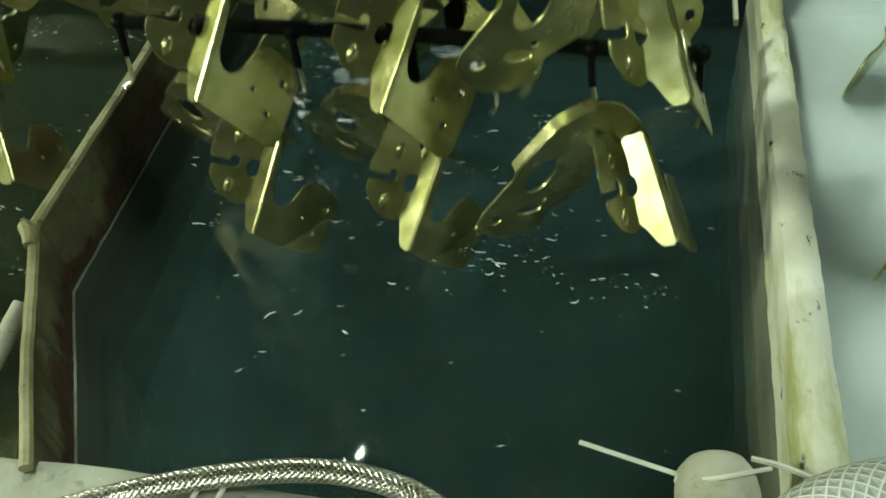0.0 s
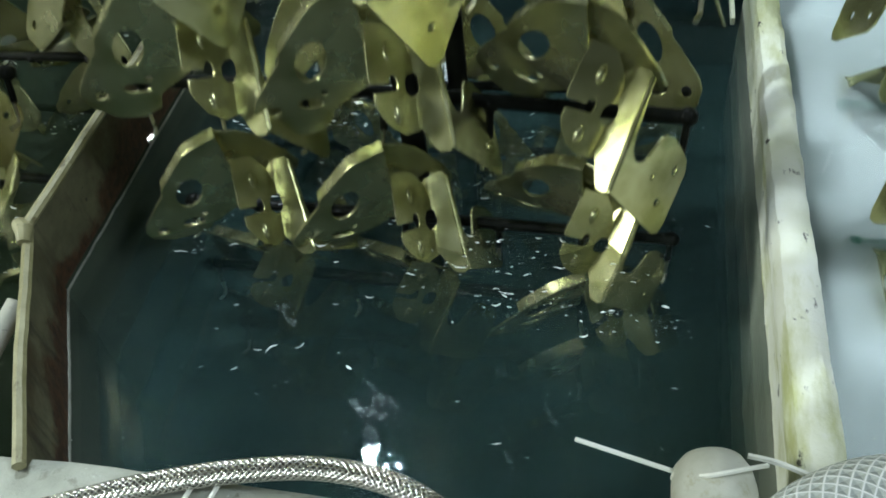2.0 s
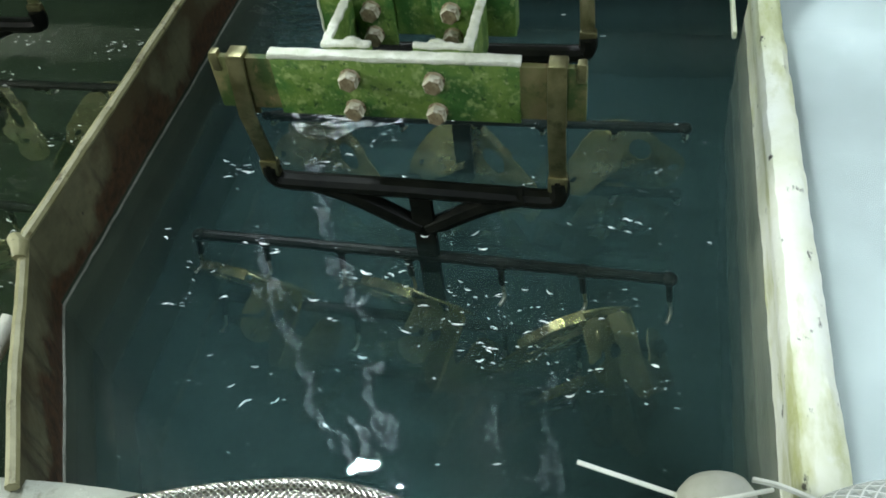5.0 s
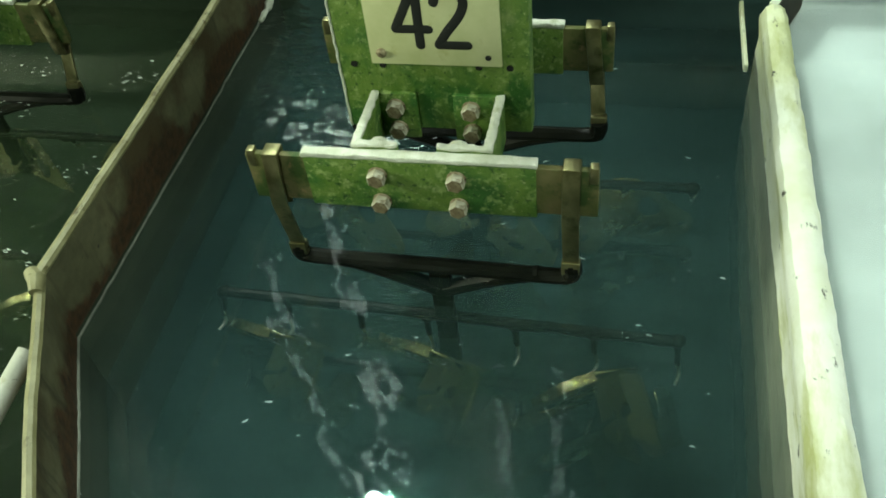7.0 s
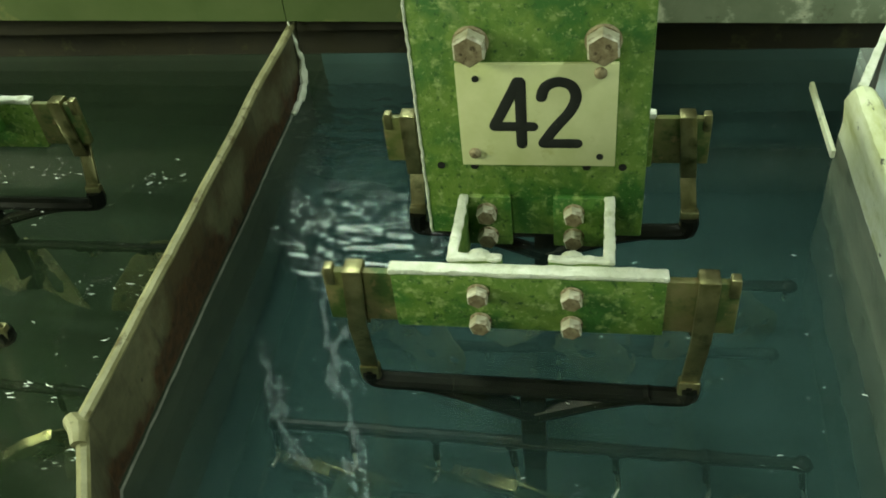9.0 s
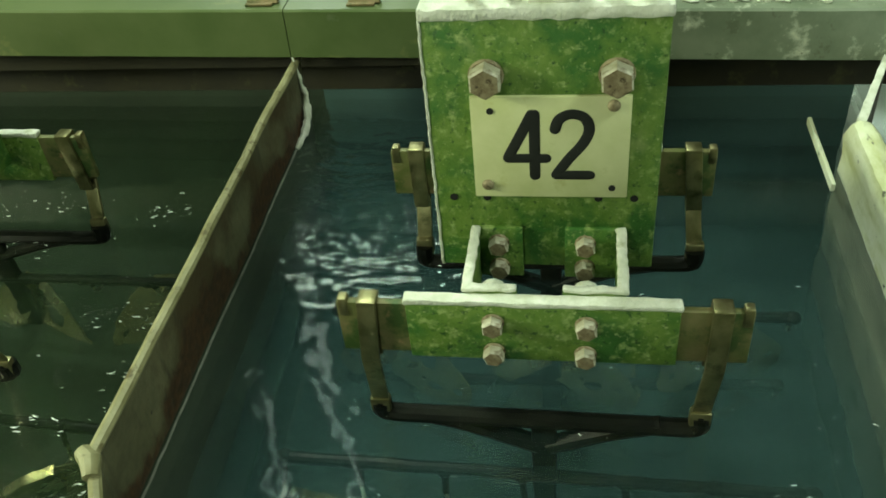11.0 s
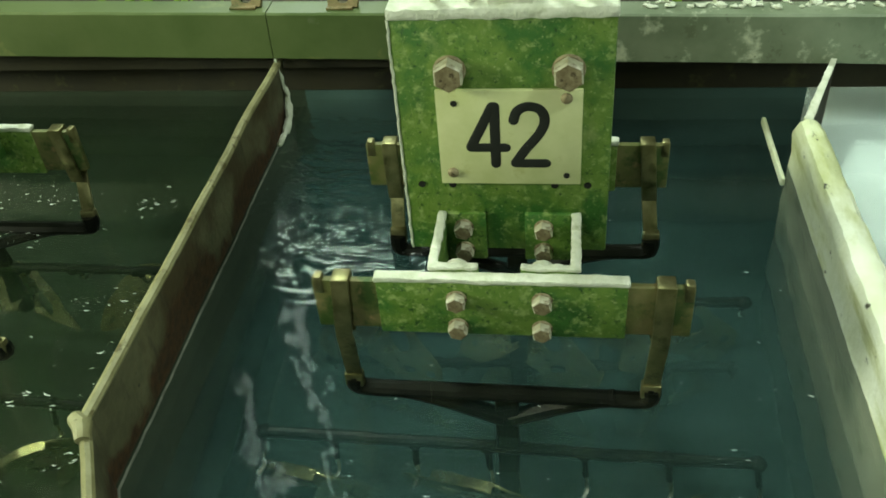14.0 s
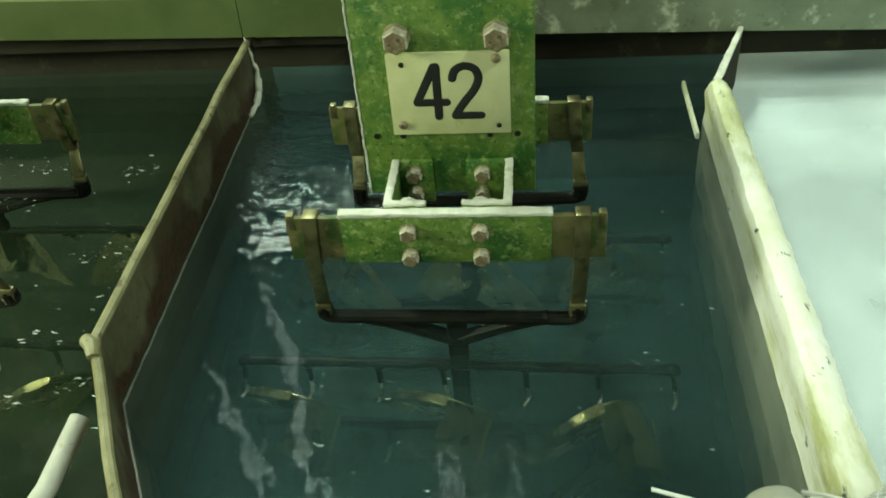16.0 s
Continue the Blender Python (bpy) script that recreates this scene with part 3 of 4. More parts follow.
# ---- the carrier with its number plate ----
def make_carrier():
    c = tagged(new("rack_carrier"), "green-stained carrier plate numbered 42 hanging over the bath", "carrier")
    bm = bmesh.new()
    box(bm, -0.035, 0.107, 0.0, 0.018, 0.0865, 0.270, 0.0015)
    part("carrier_plate", bm, M_GREEN, c)
    bm = bmesh.new()
    box(bm, -0.036, 0.108, -0.0012, 0.020, 0.2675, 0.2755, 0.002)
    bmesh.ops.subdivide_edges(bm, edges=[e for e in bm.edges if e.calc_length() > 0.05], cuts=40, use_grid_fill=True)
    for v in bm.verts:
        v.co += Vector((0, 0.0008 * noise.noise(v.co * 150 + Vector((3, 0, 0))), 0.0016 * noise.noise(v.co * 120)))
    part("salt_cap", bm, M_CRUST, c, "white salt crust on the plate's top edge")
    bm = one_box(-0.0363, -0.0345, -0.0006, 0.0186, 0.0865, 0.268, 0.0006)
    bmesh.ops.subdivide_edges(bm, edges=[e for e in bm.edges if e.calc_length() > 0.05], cuts=50, use_grid_fill=True)
    for v in bm.verts:
        v.co.x += 0.0009 * noise.noise(v.co * 190)
    part("salt_edge", bm, M_CRUST, c, "white salt on the plate's side edge")
    lab = part("number_plate", one_box(-0.0085, 0.0875, -0.0035, -0.0005, 0.1475, 0.2205, 0.0006), M_LABEL, c, "cream plastic plate reading 42")
    four = [[(0.0180, 0.0475), (0.0030, 0.0165), (0.0030, 0.0160), (0.0265, 0.0160)], [(0.0195, 0.0475), (0.0195, 0.0030)]]
    two = [smooth_path([(0.0030, 0.0370, 0), (0.0055, 0.0440, 0), (0.0125, 0.0475, 0), (0.0205, 0.0450, 0), (0.0235, 0.0370, 0), (0.0200, 0.0270, 0), (0.0110, 0.0150, 0), (0.0040, 0.0040, 0)], 5), [(0.0040, 0.0036), (0.0245, 0.0036)]]
    for ch, x0, strokes in (("4", 0.0105, four), ("2", 0.0395, two)):
        bm = bmesh.new()
        for n, st in enumerate(strokes):
            pts = [Vector((q[0], 0, q[1])) for q in st]
            tube(bm, pts, 0.0034 + 0.00002 * n, 12)
            for q in (pts[0], pts[-1]) if n or ch == "2" else pts:
                bmesh.ops.create_uvsphere(bm, u_segments=12, v_segments=8, radius=0.00335 + 0.00003 * n, matrix=Matrix.Translation(q))
        for v in bm.verts:
            v.co = Vector((v.co.x + x0, -0.0036 + v.co.y * 0.12, v.co.z + 0.1612))
        part("digit", bm, M_INK, lab, "black printed number " + ch)
    for x, z in ((0.0035, 0.211), (0.078, 0.155)):
        bm = bmesh.new()
        bmesh.ops.create_cone(bm, cap_ends=True, segments=14, radius1=0.0022, radius2=0.0022, depth=0.0006, matrix=pose(x, -0.0037, z, 90))
        part("screw_hole", bm, M_HOLE, lab)
    for x, z in ((0.077, 0.2145), (0.0, 0.157)):
        bm = bmesh.new()
        bmesh.ops.create_uvsphere(bm, u_segments=14, v_segments=8, radius=0.0040, matrix=pose(x, -0.0035, z) @ Matrix.Diagonal((1, 0.7, 1, 1)))
        part("rivet", bm, M_BOLTFACE, lab, "rusty round rivet head")
    for x in (-0.0235, -0.0015, 0.070, 0.0925):
        bm = bmesh.new()
        bmesh.ops.create_cone(bm, cap_ends=True, segments=14, radius1=0.0026, radius2=0.0026, depth=0.0006, matrix=pose(x, -0.0002, 0.1445, 90))
        part("screw_hole", bm, M_HOLE, c)
    big = mesh_of(bolt_bm(0.0180, 0.012), "bolt")
    small = mesh_of(bolt_bm(0.0118, 0.0085), "bolt")
    for me in (big, small):
        me.materials.append(M_BOLT)
        me.materials.append(M_BOLTFACE)

    def bolt(me, x, y, z, rz=0):
        ob = new("bolt", me)
        ob.parent, ob.matrix_basis = c, pose(x, y, z, 0, random.uniform(-16, 16), rz)

    for x in (0.002, 0.078):
        bolt(big, x, -0.0005, 0.2335)
    # two bent straps to the front bar, two to the rear bar
    for s, x0, x1, xa in ((1, -0.012, 0.021, -0.012), (1, 0.049, 0.087, 0.083), (-1, -0.012, 0.021, -0.012), (-1, 0.049, 0.087, 0.083)):
        y0, ln = (0.0, 0.0655) if s > 0 else (0.018, 0.0975)
        bm = bmesh.new()
        for a, b in (((x0, x1), (0, 0.004)), ((xa, xa + 0.004), (0, ln)), ((x0, x1), (ln - 0.004, ln))):
            ya, yb = y0 - s * b[0], y0 - s * b[1]
            box(bm, a[0], a[1], min(ya, yb), max(ya, yb), 0.080, 0.1215, 0.0008)
        part("angle_bracket", bm, M_GREEN, c)
        bm = bmesh.new()
        for a, b in (((xa - 0.0012, xa + 0.0056), (0.003, ln + 0.0008)), ((x0, x1), (ln - 0.0052, ln + 0.0008))):
            ya, yb = y0 - s * b[0], y0 - s * b[1]
            box(bm, a[0], a[1], min(ya, yb), max(ya, yb), 0.1205, 0.1238, 0.0014)
        crumble(bm)
        part("salt_edge", bm, M_CRUST, c, "white salt along the bracket's edge")
        for z in (0.110, 0.0895):
            if s > 0 and z:
                bolt(small, 0.005 if x0 < 0 else 0.0625, y0 - 0.004, z)
        bm = bmesh.new()
        bmesh.ops.create_icosphere(bm, subdivisions=2, radius=0.0068, matrix=pose(0.006 if x0 < 0 else 0.063, y0 - s * (ln - 0.008), 0.1165) @ Matrix.Diagonal((1.2, 0.8, 1, 1)))
        part("nut", bm, M_CRUST, c, "salt-covered nut")
    for s, yb, low in ((1, -0.062, 0.0), (-1, 0.112, 0.012)):
        f0, f1 = (yb - 0.012, yb - 0.004) if s > 0 else (yb + 0.004, yb + 0.012)
        part("bar_clamp", one_box(-0.048, 0.119, f0, f1, 0.070 - low, 0.1165 - low, 0.001), M_GREEN, c, "green-stained clamp bar")
        bm = one_box(-0.049, 0.120, f0 - 0.0005, f1 + 0.0005, 0.1155 - low, 0.1200 - low, 0.0015)
        crumble(bm)
        part("salt_edge", bm, M_CRUST, c, "white salt along the bar's edge")
        g0, g1 = (yb - 0.0108, yb - 0.0052) if s > 0 else (yb + 0.0052, yb + 0.0108)
        part("bus_bar", one_box(-0.0925, 0.1615, g0, g1, 0.073 - low, 0.1150 - low, 0.001), M_BUS, c, "tarnished copper bus bar with green stains")
        for x in (-0.088, 0.158):
            part("end_stop", one_box(x - 0.003, x + 0.003, g0 - 0.001, g1 + 0.001, 0.104 - low, 0.1185 - low, 0.001), M_STRAP, c)
        for x in (0.0065, 0.0635):
            for z in (0.1035, 0.0785):
                if s > 0:
                    bolt(small, x, f0 - 0.0005, z)
    for x, r in ((-0.006, 0.0035), (0.0165, 0.0042), (0.069, 0.0042), (0.090, 0.0042)):
        bm = bmesh.new()
        tube(bm, [(x, 0.012, 0.270), (x, 0.014, 1.5)], r, 10)
        part("upright_rod", bm, M_CRUST, c, "salt-crusted upright rod")
    part("upright_post", one_box(0.0275, 0.0555, 0.004, 0.018, 0.270, 1.5, 0.001), M_CRUST, c, "salt-crusted upright post")
    return c


HOOKS = (-0.168, -0.107, -0.040, 0.019, 0.096, 0.162, 0.230)
ROW_Z, PITCH, ROWS_N = -0.110, 0.131, 7


def make_rack(coat, name_label, short=0.0):
    """Frame hung on a bus bar at the origin's height: straps, cross tube, spine, hook bars."""
    r = tagged(new("plating_rack"), name_label, "rack")
    for x in (-0.072, 0.143):
        bm = bmesh.new()
        dx = -0.008 if x < 0 else -0.001
        knee, top = 0.067 - short, 0.1170 - short
        box(bm, x - 0.0062, x + 0.0062, -0.0148, -0.0118, knee - 0.001, top, 0.0008)
        box(bm, x - 0.0062, x + 0.0062, -0.0148, -0.0012, top - 0.002, top + 0.0015, 0.0012)
        box(bm, x - 0.0062, x + 0.0062, -0.0042, -0.0012, top - 0.055, top - 0.0005, 0.0008)
        before = set(bm.verts)
        box(bm, x - 0.0062, x + 0.0062, -0.0146, -0.0116, 0.0, knee, 0.0008)
        for v in bm.verts:
            v.co.x += dx * (1 - min(max(v.co.z / top, 0), 1))
            if v not in before:
                v.co.y += 0.0193 * (1 - min(max(v.co.z / knee, 0), 1))
        part("strap", bm, M_STRAP, r, "tarnished brass hanging strap")
        x += -0.008 if x < 0 else -0.001
        part("strap_wrap", one_box(x - 0.0072, x + 0.0072, 0.0005, 0.0085, -0.005, 0.010, 0.0015), M_STRAP, r, "brass cuff at the strap's foot")
        part("strap_rivet", one_box(x - 0.002, x + 0.002, -0.0006, 0.0010, 0.002, 0.006, 0.0006), M_BLACK, r)
    bm = bmesh.new()
    yc = 0.006
    tube(bm, smooth_path([(-0.080, yc, 0.004), (-0.080, yc, -0.006), (-0.072, yc, -0.0125), (-0.03, yc, -0.0135), (0.035, yc, -0.014), (0.10, yc, -0.0155), (0.135, yc, -0.0160), (0.1425, yc, -0.010), (0.1425, yc, 0.004)]), 0.0078, 10)
    part("cross_tube", bm, coat, r)
    for s in (-1, 1):
        bm = bmesh.new()
        tube(bm, smooth_path([(0.036 + s * 0.082, yc, -0.014), (0.036 + s * 0.052, yc, -0.026), (0.036 + s * 0.004, yc, -0.056)]), 0.0078, 8)
        part("brace", bm, coat, r)
    bm = bmesh.new()
    box(bm, 0.0270, 0.0450, yc - 0.004, yc + 0.004, -1.02, -0.010, 0.002)
    part("spine", bm, coat, r)
    for k in range(ROWS_N):
        z = ROW_Z - PITCH * k
        bm = bmesh.new()
        tube(bm, [(-0.170, yc, z + 0.004), (-0.17 * 0.5, yc, z + 0.003), (0.03, yc, z), (0.233, yc, z - 0.011)], 0.0055, 10)
        for x in HOOKS:
            zz = z + 0.004 - (x + 0.17) * 0.036
            bmesh.ops.create_icosphere(bm, subdivisions=2, radius=0.0072, matrix=Matrix.Translation((x, yc, zz)))
        bar = part("hook_bar", bm, coat, r)
        for x in HOOKS:
            zz = z + 0.004 - (x + 0.17) * 0.036
            bm = bmesh.new()
            lean = 0.004 * math.sin(x * 90 + k)
            tube(bm, [(x, yc - 0.003, zz), (x + lean * 0.4, yc - 0.008, zz - 0.024)], 0.0028, 7)
            part("hook_sleeve", bm, coat, bar)
            bm = bmesh.new()
            tube(bm, smooth_path([(x + lean * 0.4, yc - 0.008, zz - 0.022), (x + lean, yc - 0.010, zz - 0.037), (x + lean, yc - 0.013, zz - 0.042), (x + lean - 0.003, yc - 0.021, zz - 0.043)], 3), 0.0017, 6)
            part("hook", bm, M_WIRE, bar, "bare metal hook tip")
    return r


def plane_pose(origin, right, up):
    """A pose whose x and y axes lie along right and up (made square to it)."""
    r = Vector(right).normalized()
    u = Vector(up)
    u = (u - u.dot(r) * r).normalized()
    n = r.cross(u)
    return Matrix(((r.x, u.x, n.x, origin[0]), (r.y, u.y, n.y, origin[1]), (r.z, u.z, n.z, origin[2]), (0, 0, 0, 1)))


def bent_strip(bm, pts, w0, w1, th, m):
    """A strip folded square to a plate along the (x, y) points, from height w0 to w1 over the plate."""
    rows = []
    for k, (x, y) in enumerate(pts):
        p, q = pts[max(k - 1, 0)], pts[min(k + 1, len(pts) - 1)]
        d = Vector((q[0] - p[0], q[1] - p[1])).normalized() * th
        rows.append([bm.verts.new(m @ Vector(c)) for c in ((x, y, w0), (x, y, w1), (x + d.y, y - d.x, w1), (x + d.y, y - d.x, w0))])
    for p, q in zip(rows, rows[1:]):
        for k in range(4):
            bm.faces.new((p[k], p[(k + 1) % 4], q[(k + 1) % 4], q[k]))
    bm.faces.new(rows[0])
    bm.faces.new(rows[-1])
    bmesh.ops.recalc_face_normals(bm, faces=bm.faces)


def mm(*pairs):
    return [(x * 0.001, y * 0.001) for x, y in pairs]


def make_bracket():
    """Stamped sheet bracket hung at the origin: wing with a lip, arm, slotted web, flange and forked tab."""
    b = tagged(new("bracket"), "yellow zinc-plated stamped steel bracket hanging on a rack hook", "bracket")
    th = 0.0022
    fold, side, back = Vector((-0.264, -0.615, -0.743)), Vector((-0.802, 0.568, -0.185)), Vector((0.536, 0.547, -0.644))
    corner = Vector((0.0387, 0.0088, -0.050))
    # flange: x from the fold towards the web, y up along the fold
    fl = plane_pose(corner, side, -fold)
    bm = bmesh.new()
    sheet(bm, mm((0, -4), (2, -1), (14, -1), (20, -6), (22, -24), (18, -26), (15, -30), (15, -38), (18, -42), (22, -43), (22, -62), (19, -65), (13, -78), (10, -82), (3, -83), (0, -80)), [], th, fl)
    tube(bm, [fl @ Vector((-0.0004, y, 0.0004)) for y in (-0.004, -0.04, -0.080)], 0.0022, 10)
    part("flange", bm, M_ZINC, b)
    tb = plane_pose(corner, back, -fold)
    bm = bmesh.new()
    sheet(bm, mm((0, -12), (4, -16), (5, -44), (8, -52), (13, -57), (19, -58), (25, -55), (29, -48), (33, -39), (38, -35), (46, -35), (60, -41), (69, -47), (73, -55), (71, -95), (68, -101), (62, -102), (0, -81)),
          [oval(0.060, -0.056, 0.0030, 0.0036), oval(0.038, -0.064, 0.0024, 0.0024), oval(0.054, -0.080, 0.0034, 0.0034)], th, tb)
    part("tab", bm, M_ZINC, b, "forked tab with three holes")
    web = plane_pose((0.0137, -0.002, -0.079), (-0.807, -0.281, 0.520), (0.322, 0.528, 0.786))
    bm = bmesh.new()
    sheet(bm, mm((0, 18), (6, 30), (16, 40), (35, 40), (36, 4), (35, 2), (21, 2), (20, 6), (17, 8), (14, 6), (13, 1), (14, -3), (18, -4), (33, -5), (33, -12), (29, -19), (22, -27), (11, -32), (0, -30), (0, -9), (5, -8), (8, -4), (8, 3), (5, 7), (0, 8)), [], th, web)
    for x, y, r in ((0.019, 0.022, 0.0050), (0.017, -0.019, 0.0052)):
        bmesh.ops.create_uvsphere(bm, u_segments=12, v_segments=8, radius=r, matrix=web @ Matrix.Translation((x, y, 0)) @ Matrix.Diagonal((0.75, 1.5, 0.62, 1)))
    part("web", bm, M_ZINC, b, "slotted web with pressed bosses")
    wing = plane_pose((-0.006, -0.0065, 0.0054), (-0.670, 0.415, -0.615), (-0.691, -0.046, 0.722))
    lip = mm((-3, -2), (10, 6), (21, 11), (30, 11), (66, 9))
    bm = bmesh.new()
    sheet(bm, lip + mm((72, 5), (80, 5), (112, 2), (122, -2), (131, -14), (134, -34), (126, -50), (112, -56), (98, -50), (84, -54), (64, -60), (40, -44), (18, -22)),
          [oval(0.064, -0.013, 0.019, 0.0105, -20, 18), oval(0.116, -0.014, 0.0052, 0.0052), oval(0.099, -0.033, 0.010, 0.0058, 60), oval(0.086, -0.036, 0.0032, 0.0032)], th, wing)
    bent_strip(bm, lip, -0.0005, 0.0085, th, wing)
    part("wing", bm, M_ZINC, b, "broad wing with a folded lip and an oval hole")
    arm = plane_pose((0.001, 0.0, 0.002), (0.600, 0.160, -0.783), (0.72, -0.51, 0.47))
    edge = mm((36, -45), (60, -40), (84, -33))
    bm = bmesh.new()
    sheet(bm, mm((-9, -3), (0, 3), (10, 8), (22, 9), (42, 6), (64, 1), (84, -7), (89, -14), (86, -32), (62, -39), (36, -44), (8, -36)), [oval(0.070, -0.014, 0.0055, 0.0032, -20)], th, arm)
    bent_strip(bm, edge, -0.0005, 0.0105, th, arm)
    part("arm", bm, M_ZINC, b, "bent arm with a folded foot")
    return b


carrier = make_carrier()
rack = make_rack(M_BLACK, "black-coated plating rack with rows of wire hooks")
rack_green = make_rack(M_GREENCOAT, "green-coated plating rack with rows of wire hooks")
rack_rear = make_rack(M_BLACK, "black-coated plating rack with short straps and wire hooks", 0.024)
bracket = make_bracket()

MOVING = []          # thing, resting pose
TANK_PITCH = 0.530
FRONT_Y, REAR_Y = -0.062, 0.114


def place_line():
    rnd = random.Random(11)
    first, used = {}, []
    for n, tank in enumerate((0, -1, 1)):
        ox, oy = tank * TANK_PITCH, (0.020 if tank < 0 else 0.0)
        c = carrier if n == 0 else copy_thing(carrier, Matrix.Identity(4))
        tagged(c, group="carriers on the line")
        if tank:
            tagged(c, "green-stained carrier plate hanging over the next bath")
        MOVING.append((c, (ox, oy, 0, 0)))
        src = rack_green if tank > 0 else rack
        for m, rack_y in enumerate((FRONT_Y, REAR_Y)):
            own = rack_rear if m == 1 and tank <= 0 else src
            r = copy_thing(own, Matrix.Identity(4)) if own in used else own
            used.append(own)
            tagged(r, group="racks on the line")
            lift = 0.012 if m == 1 else 0.0
            MOVING.append((r, (ox + 0.0715, oy + REAR_Y - 0.002, lift, 180) if m == 1 else (ox, oy + FRONT_Y, 0, 0)))
            for k in range(ROWS_N):
                for j, h in enumerate((1, 3, 5)):
                    x = HOOKS[h]
                    z = ROW_Z - PITCH * k - 0.027 - ((0.0715 - x if m == 1 else x) + 0.17) * 0.036
                    forward = (j == 2) != (k in (2, 3))
                    rx, ry, rz = (-6.5, -8, 39) if forward else (0, 0, 0)
                    rx, ry, rz = rx + rnd.uniform(-2, 2), ry + rnd.uniform(-2, 2), rz + rnd.uniform(-4, 4)
                    if m == 1 or tank > 0:
                        rz += 180
                    dx, dy, dz = (0.004, -0.010, 0.008) if forward and m == 0 else ((-0.014, 0.006, 0.006)[j] if k < 2 else 0.003, 0, -0.004)
                    if "b" not in first:
                        b = first["b"] = bracket
                    else:
                        b = copy_thing(bracket, Matrix.Identity(4))
                    tagged(b, group="brackets on the racks")
                    MOVING.append((b, (ox + x + dx, oy + rack_y + (0.013 if m == 1 else -0.015) + dy, z + dz + lift, rz, rx, ry)))


place_line()

# ---- small things on the near rim ----
bm = bmesh.new()
tube(bm, smooth_path([(-0.22, -0.44, 0.072), (-0.14, -0.386, 0.071), (-0.085, -0.359, 0.071), (-0.040, -0.3415, 0.071), (0.005, -0.3295, 0.071), (0.040, -0.3245, 0.071), (0.075, -0.327, 0.071), (0.105, -0.3375, 0.071), (0.14, -0.360, 0.071), (0.17, -0.40, 0.070)], 8), 0.0068, 16)
tagged(part("braided_hose", bm, M_BRAID), "stainless steel braided hose lying on the rim", "hose")
for x in (-0.030, -0.016):
    bm = bmesh.new()
    tube(bm, smooth_path([(x, -0.332, 0.066), (x - 0.003, -0.350, 0.067), (x - 0.010, -0.375, 0.066)]), 0.0016, 6)
    tagged(part("cable_tie", bm, M_NYLON), "white nylon cable tie under the braided hose", "cable tie")

bm = bmesh.new()
tube(bm, [(0.2475, -0.281, 0.058), (0.2475, -0.2825, 0.058), (0.248, -0.286, 0.058), (0.248, -0.292, 0.058), (0.2485, -0.302, 0.058), (0.249, -0.32, 0.058), (0.254, -0.42, 0.060)], [0.004, 0.010, 0.0165, 0.0205, 0.0222, 0.0225, 0.0225], 28)
tagged(part("pipe_end", bm, M_PVC), "dusty pale plastic pipe with a rounded end", "pipe")
bm = bmesh.new()
tube(bm, smooth_path([(0.262, -0.40, 0.072), (0.278, -0.345, 0.072), (0.315, -0.312, 0.072), (0.365, -0.303, 0.072), (0.46, -0.31, 0.072)], 8), 0.0245, 28)
tagged(part("reinforced_hose", bm, M_CLEARHOSE), "translucent white hose with net reinforcement", "hose")
tie = tagged(new("cable_tie"), "white nylon cable tie round the pipe end", "cable tie")
bm = bmesh.new()
box(bm, -0.029, 0.029, -0.0014, 0.0014, -0.0006, 0.0006, 0.0003, pose(0.2022, -0.2935, 0.0675, 0, 16, -4.5), 1)
part("tail", bm, M_NYLON, tie)
part("head", one_box(-0.0035, 0.0035, -0.004, 0.004, -0.003, 0.003, 0.0008, m=pose(0.2305, -0.2965, 0.0595, 0, 16, -14)), M_NYLON, tie)
bm = bmesh.new()
tube(bm, smooth_path([(0.2315, -0.297, 0.059), (0.2335, -0.303, 0.070), (0.245, -0.306, 0.0805), (0.262, -0.300, 0.080), (0.2745, -0.290, 0.068)]), 0.0014, 6)
tube(bm, smooth_path([(0.266, -0.282, 0.062), (0.28, -0.284, 0.062), (0.297, -0.289, 0.061)]), 0.0018, 6)
part("loop", bm, M_NYLON, tie)
bm = bmesh.new()
tube(bm, [(-0.262, -0.30, 0.004), (-0.250, -0.255, 0.010), (-0.243, -0.200, 0.022)], 0.008, 12)
tagged(part("drain_pipe", bm, M_PVC), "grey pipe in the next tank beside the divider", "pipe")


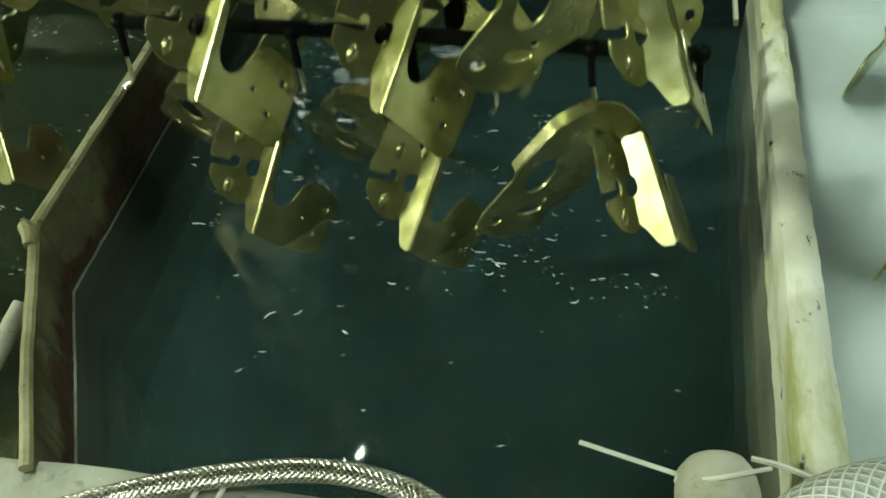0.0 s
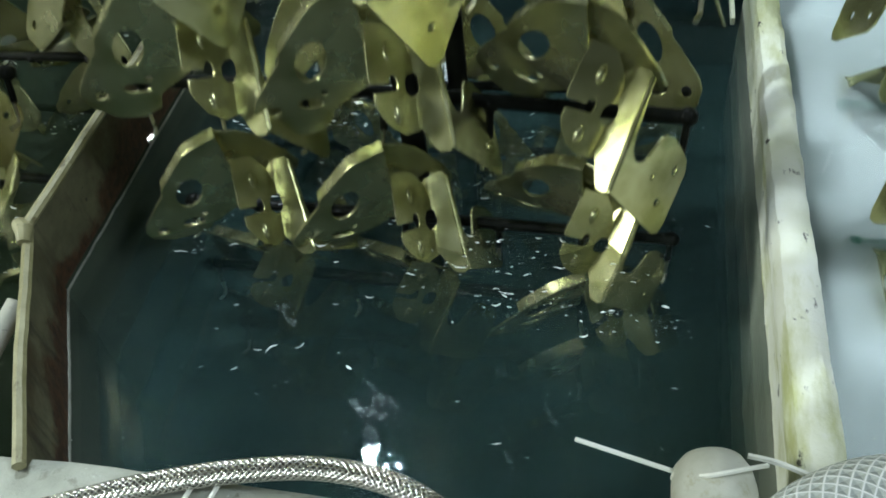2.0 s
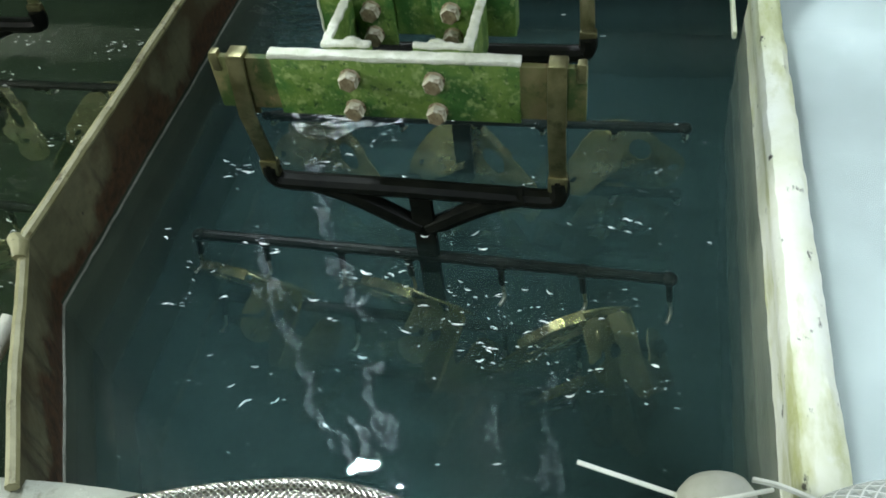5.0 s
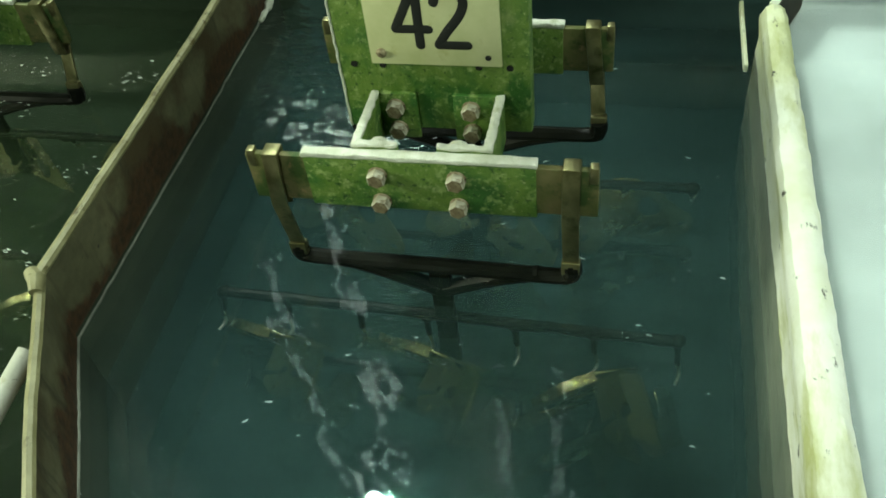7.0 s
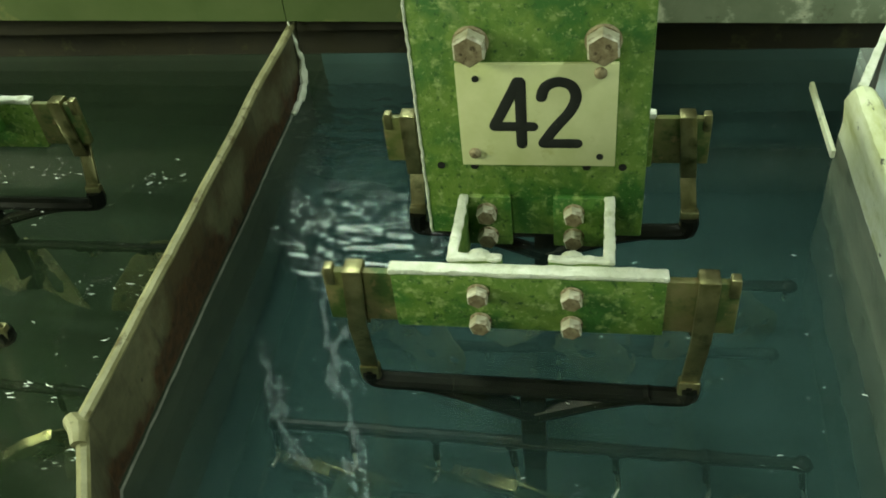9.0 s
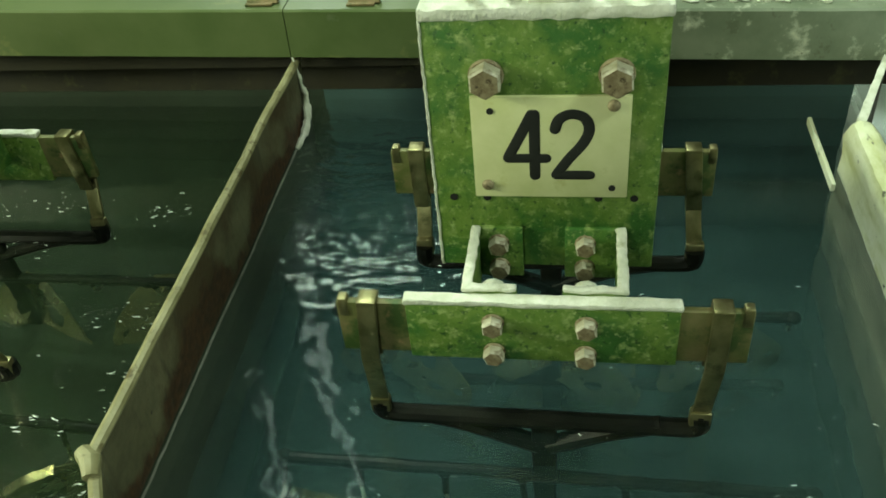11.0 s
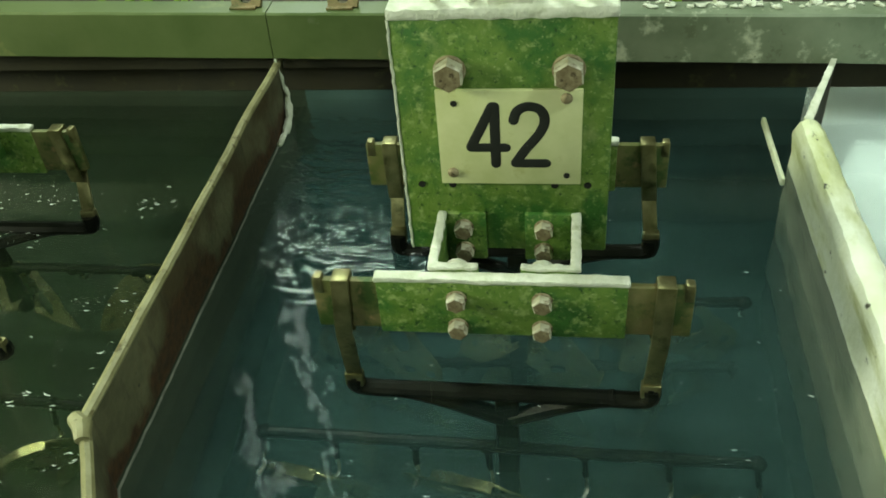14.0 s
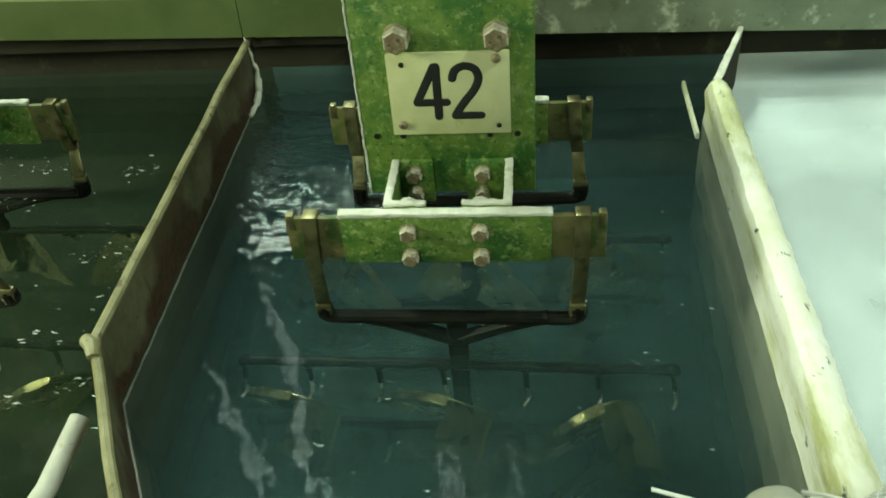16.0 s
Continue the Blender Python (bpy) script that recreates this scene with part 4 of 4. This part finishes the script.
def flecks(name, n, seed, x0, x1, y0, y1, z, small, large, knots=0):
    """Thin irregular white patches lying on the water, for bubbles and painted glints, gathered round a few knots."""
    rnd = random.Random(seed)
    bm = bmesh.new()
    mids = [(rnd.uniform(x0, x1), rnd.uniform(y0, y1)) for _ in range(knots)]
    for _ in range(n):
        x, y = rnd.uniform(x0, x1), rnd.uniform(y0, y1)
        if mids and rnd.random() < 0.8:
            mx, my = rnd.choice(mids)
            x, y = rnd.gauss(mx, 0.014), rnd.gauss(my, 0.007)
        r, a = small + (large - small) * rnd.random() ** 4, rnd.gauss(0, 0.35)
        long, bend, k = rnd.uniform(0.9, 2.6), rnd.uniform(-0.5, 0.5), rnd.randint(3, 5)
        ring = []
        for q in list(range(-k, k + 1)) + list(range(k, -k - 1, -1)):
            u = r * long * q / k
            wide = r * 0.55 * rnd.uniform(0.25, 1.1) * (1 - 0.75 * (q / k) ** 2)
            side = 1 if len(ring) <= 2 * k else -1
            v = side * wide + bend * u * u / (r * long)
            ring.append(Vector((x + u * math.cos(a) - v * math.sin(a), y + u * math.sin(a) + v * math.cos(a), z)))
        vs = [bm.verts.new(p) for p in ring]
        tops = [bm.verts.new((vs[q].co + vs[-1 - q].co) / 2 + Vector((0, 0, r * 0.25))) for q in range(2 * k + 1)]
        for q in range(2 * k):
            bm.faces.new((vs[q], vs[q + 1], tops[q + 1], tops[q]))
            bm.faces.new((tops[q], tops[q + 1], vs[-2 - q], vs[-1 - q]))
    bmesh.ops.recalc_face_normals(bm, faces=bm.faces)
    return part(name, bm, M_GLINT_BUBBLE)


M_GLINT_BUBBLE = rich("white_glint_bubble", (0.75, 0.78, 0.76), (0.9, 0.92, 0.9), 200, 0.25, 0.0, 0.2, 500)
tagged(flecks("bubble_specks", 90, 21, -0.18, 0.27, -0.31, 0.30, 0.0005, 0.0005, 0.0014), "tiny pale bubbles scattered on the bath", "bubbles", kind="stuff")
# white pieces stand in for glints on the left tank's ripples
tagged(flecks("glint_flecks", 480, 22, -0.52, -0.245, -0.25, 0.20, 0.0005, 0.0002, 0.0018, 22), "white flecks painted as glints on the rinse water", "foam", kind="stuff")
tagged(flecks("glint_flecks", 70, 23, -0.30, -0.245, -0.09, 0.0, 0.0005, 0.0005, 0.0036, 4), "white flecks painted as glints beside the divider", "foam", kind="stuff")
SPLASH_GLINTS = []
# white pieces for splashes, and for lamp glints on the stirred water
for k, (x0, x1, y0, y1, n) in enumerate(((-0.15, 0.0, -0.14, -0.04, 60), (0.0, 0.13, -0.16, -0.05, 60), (0.10, 0.24, -0.15, -0.04, 60), (-0.15, 0.05, -0.03, 0.12, 70), (0.03, 0.22, -0.03, 0.10, 50), (-0.12, 0.16, -0.24, -0.15, 14))):
    SPLASH_GLINTS.append((tagged(flecks("splash", int(n * 1.5), 40 + k, x0, x1, y0, y1, 0.0, 0.0003, 0.0024, 7), "white flecks for splashes and painted lamp glints round the sinking brackets", "splash", kind="stuff"), k))


def hanging_tube(x, y, z0, glow):
    """An upright fluorescent tube in its two caps, hung from the ceiling over the line."""
    t = tagged(new("tube_lamp"), "slim glowing fluorescent tube hung upright over the line", "lamp", "upright tubes over the line")
    m, nt, p = base_mat("tube_glow")
    p.inputs["Base Color"].default_value = (0.85, 0.87, 0.84, 1)
    p.inputs["Emission Color"].default_value, p.inputs["Emission Strength"].default_value = (0.88, 1.0, 0.92, 1), glow
    bm = bmesh.new()
    tube(bm, [(x, y, z0), (x, y, 2.4)], 0.013, 14)
    part("glass_tube", bm, m, t)
    for za, zb in ((z0 - 0.03, z0), (2.4, 2.43)):
        bm = bmesh.new()
        tube(bm, [(x, y, za), (x, y, zb)], 0.0145, 14)
        part("end_cap", bm, M_NYLON, t)
    bm = bmesh.new()
    tube(bm, [(x, y, 2.43), (x, y, 3.4)], 0.003, 6)
    part("cable", bm, M_BLACK, t)


for x, y, z0, glow in ((-0.585, 1.04, 0.95, 2.5), (-0.73, 0.91, 1.1, 2.1), (-0.14, 0.91, 1.3, 2.4), (0.03, 0.91, 1.35, 1.4)):
    hanging_tube(x, y, z0, glow)


# ---- what moves ----
DROP = [(0, 1.066), (0.5, 0.958), (1.0, 0.851), (1.5, 0.738), (2.0, 0.620), (2.5, 0.495), (3.0, 0.378), (3.5, 0.263), (4.0, 0.156), (4.2, 0.126), (4.6, 0.080), (5.2, 0.044), (5.8, 0.027),
        (6.3, 0.018), (6.5, 0.010), (7.0, 0.0), (7.5, 0.0), (16.0, 0.0)]


def motions():
    for ob, (x, y, z, rz, *tip) in MOVING:
        walk(ob, [(t, pose(x, y, z + d, *(tip or (0, 0)), rz)) for t, d in DROP])
    # splash and painted glint flecks drift towards the rim, then settle into the bath as the rack comes to rest
    for ob, k in SPLASH_GLINTS:
        a = 2.1 * k
        rows = [(t, pose(0.006 * math.sin(1.7 * t + a), 0.02 - 0.012 * t + 0.004 * math.cos(2.3 * t + a), 0.0006 + 0.0012 * math.sin(3.1 * t + a), 1.5 * math.sin(2 * t + a), 1.5 * math.cos(2 * t + a), 0)) for t in (0, 0.5, 1, 1.5, 2, 2.5, 3, 3.5, 4, 4.4)]
        walk(ob, rows + [(5.6, pose(0, -0.04, -0.05)), (6.2, pose(0, -0.04, -0.29)), (16, pose(0, -0.04, -0.29))])


motions()
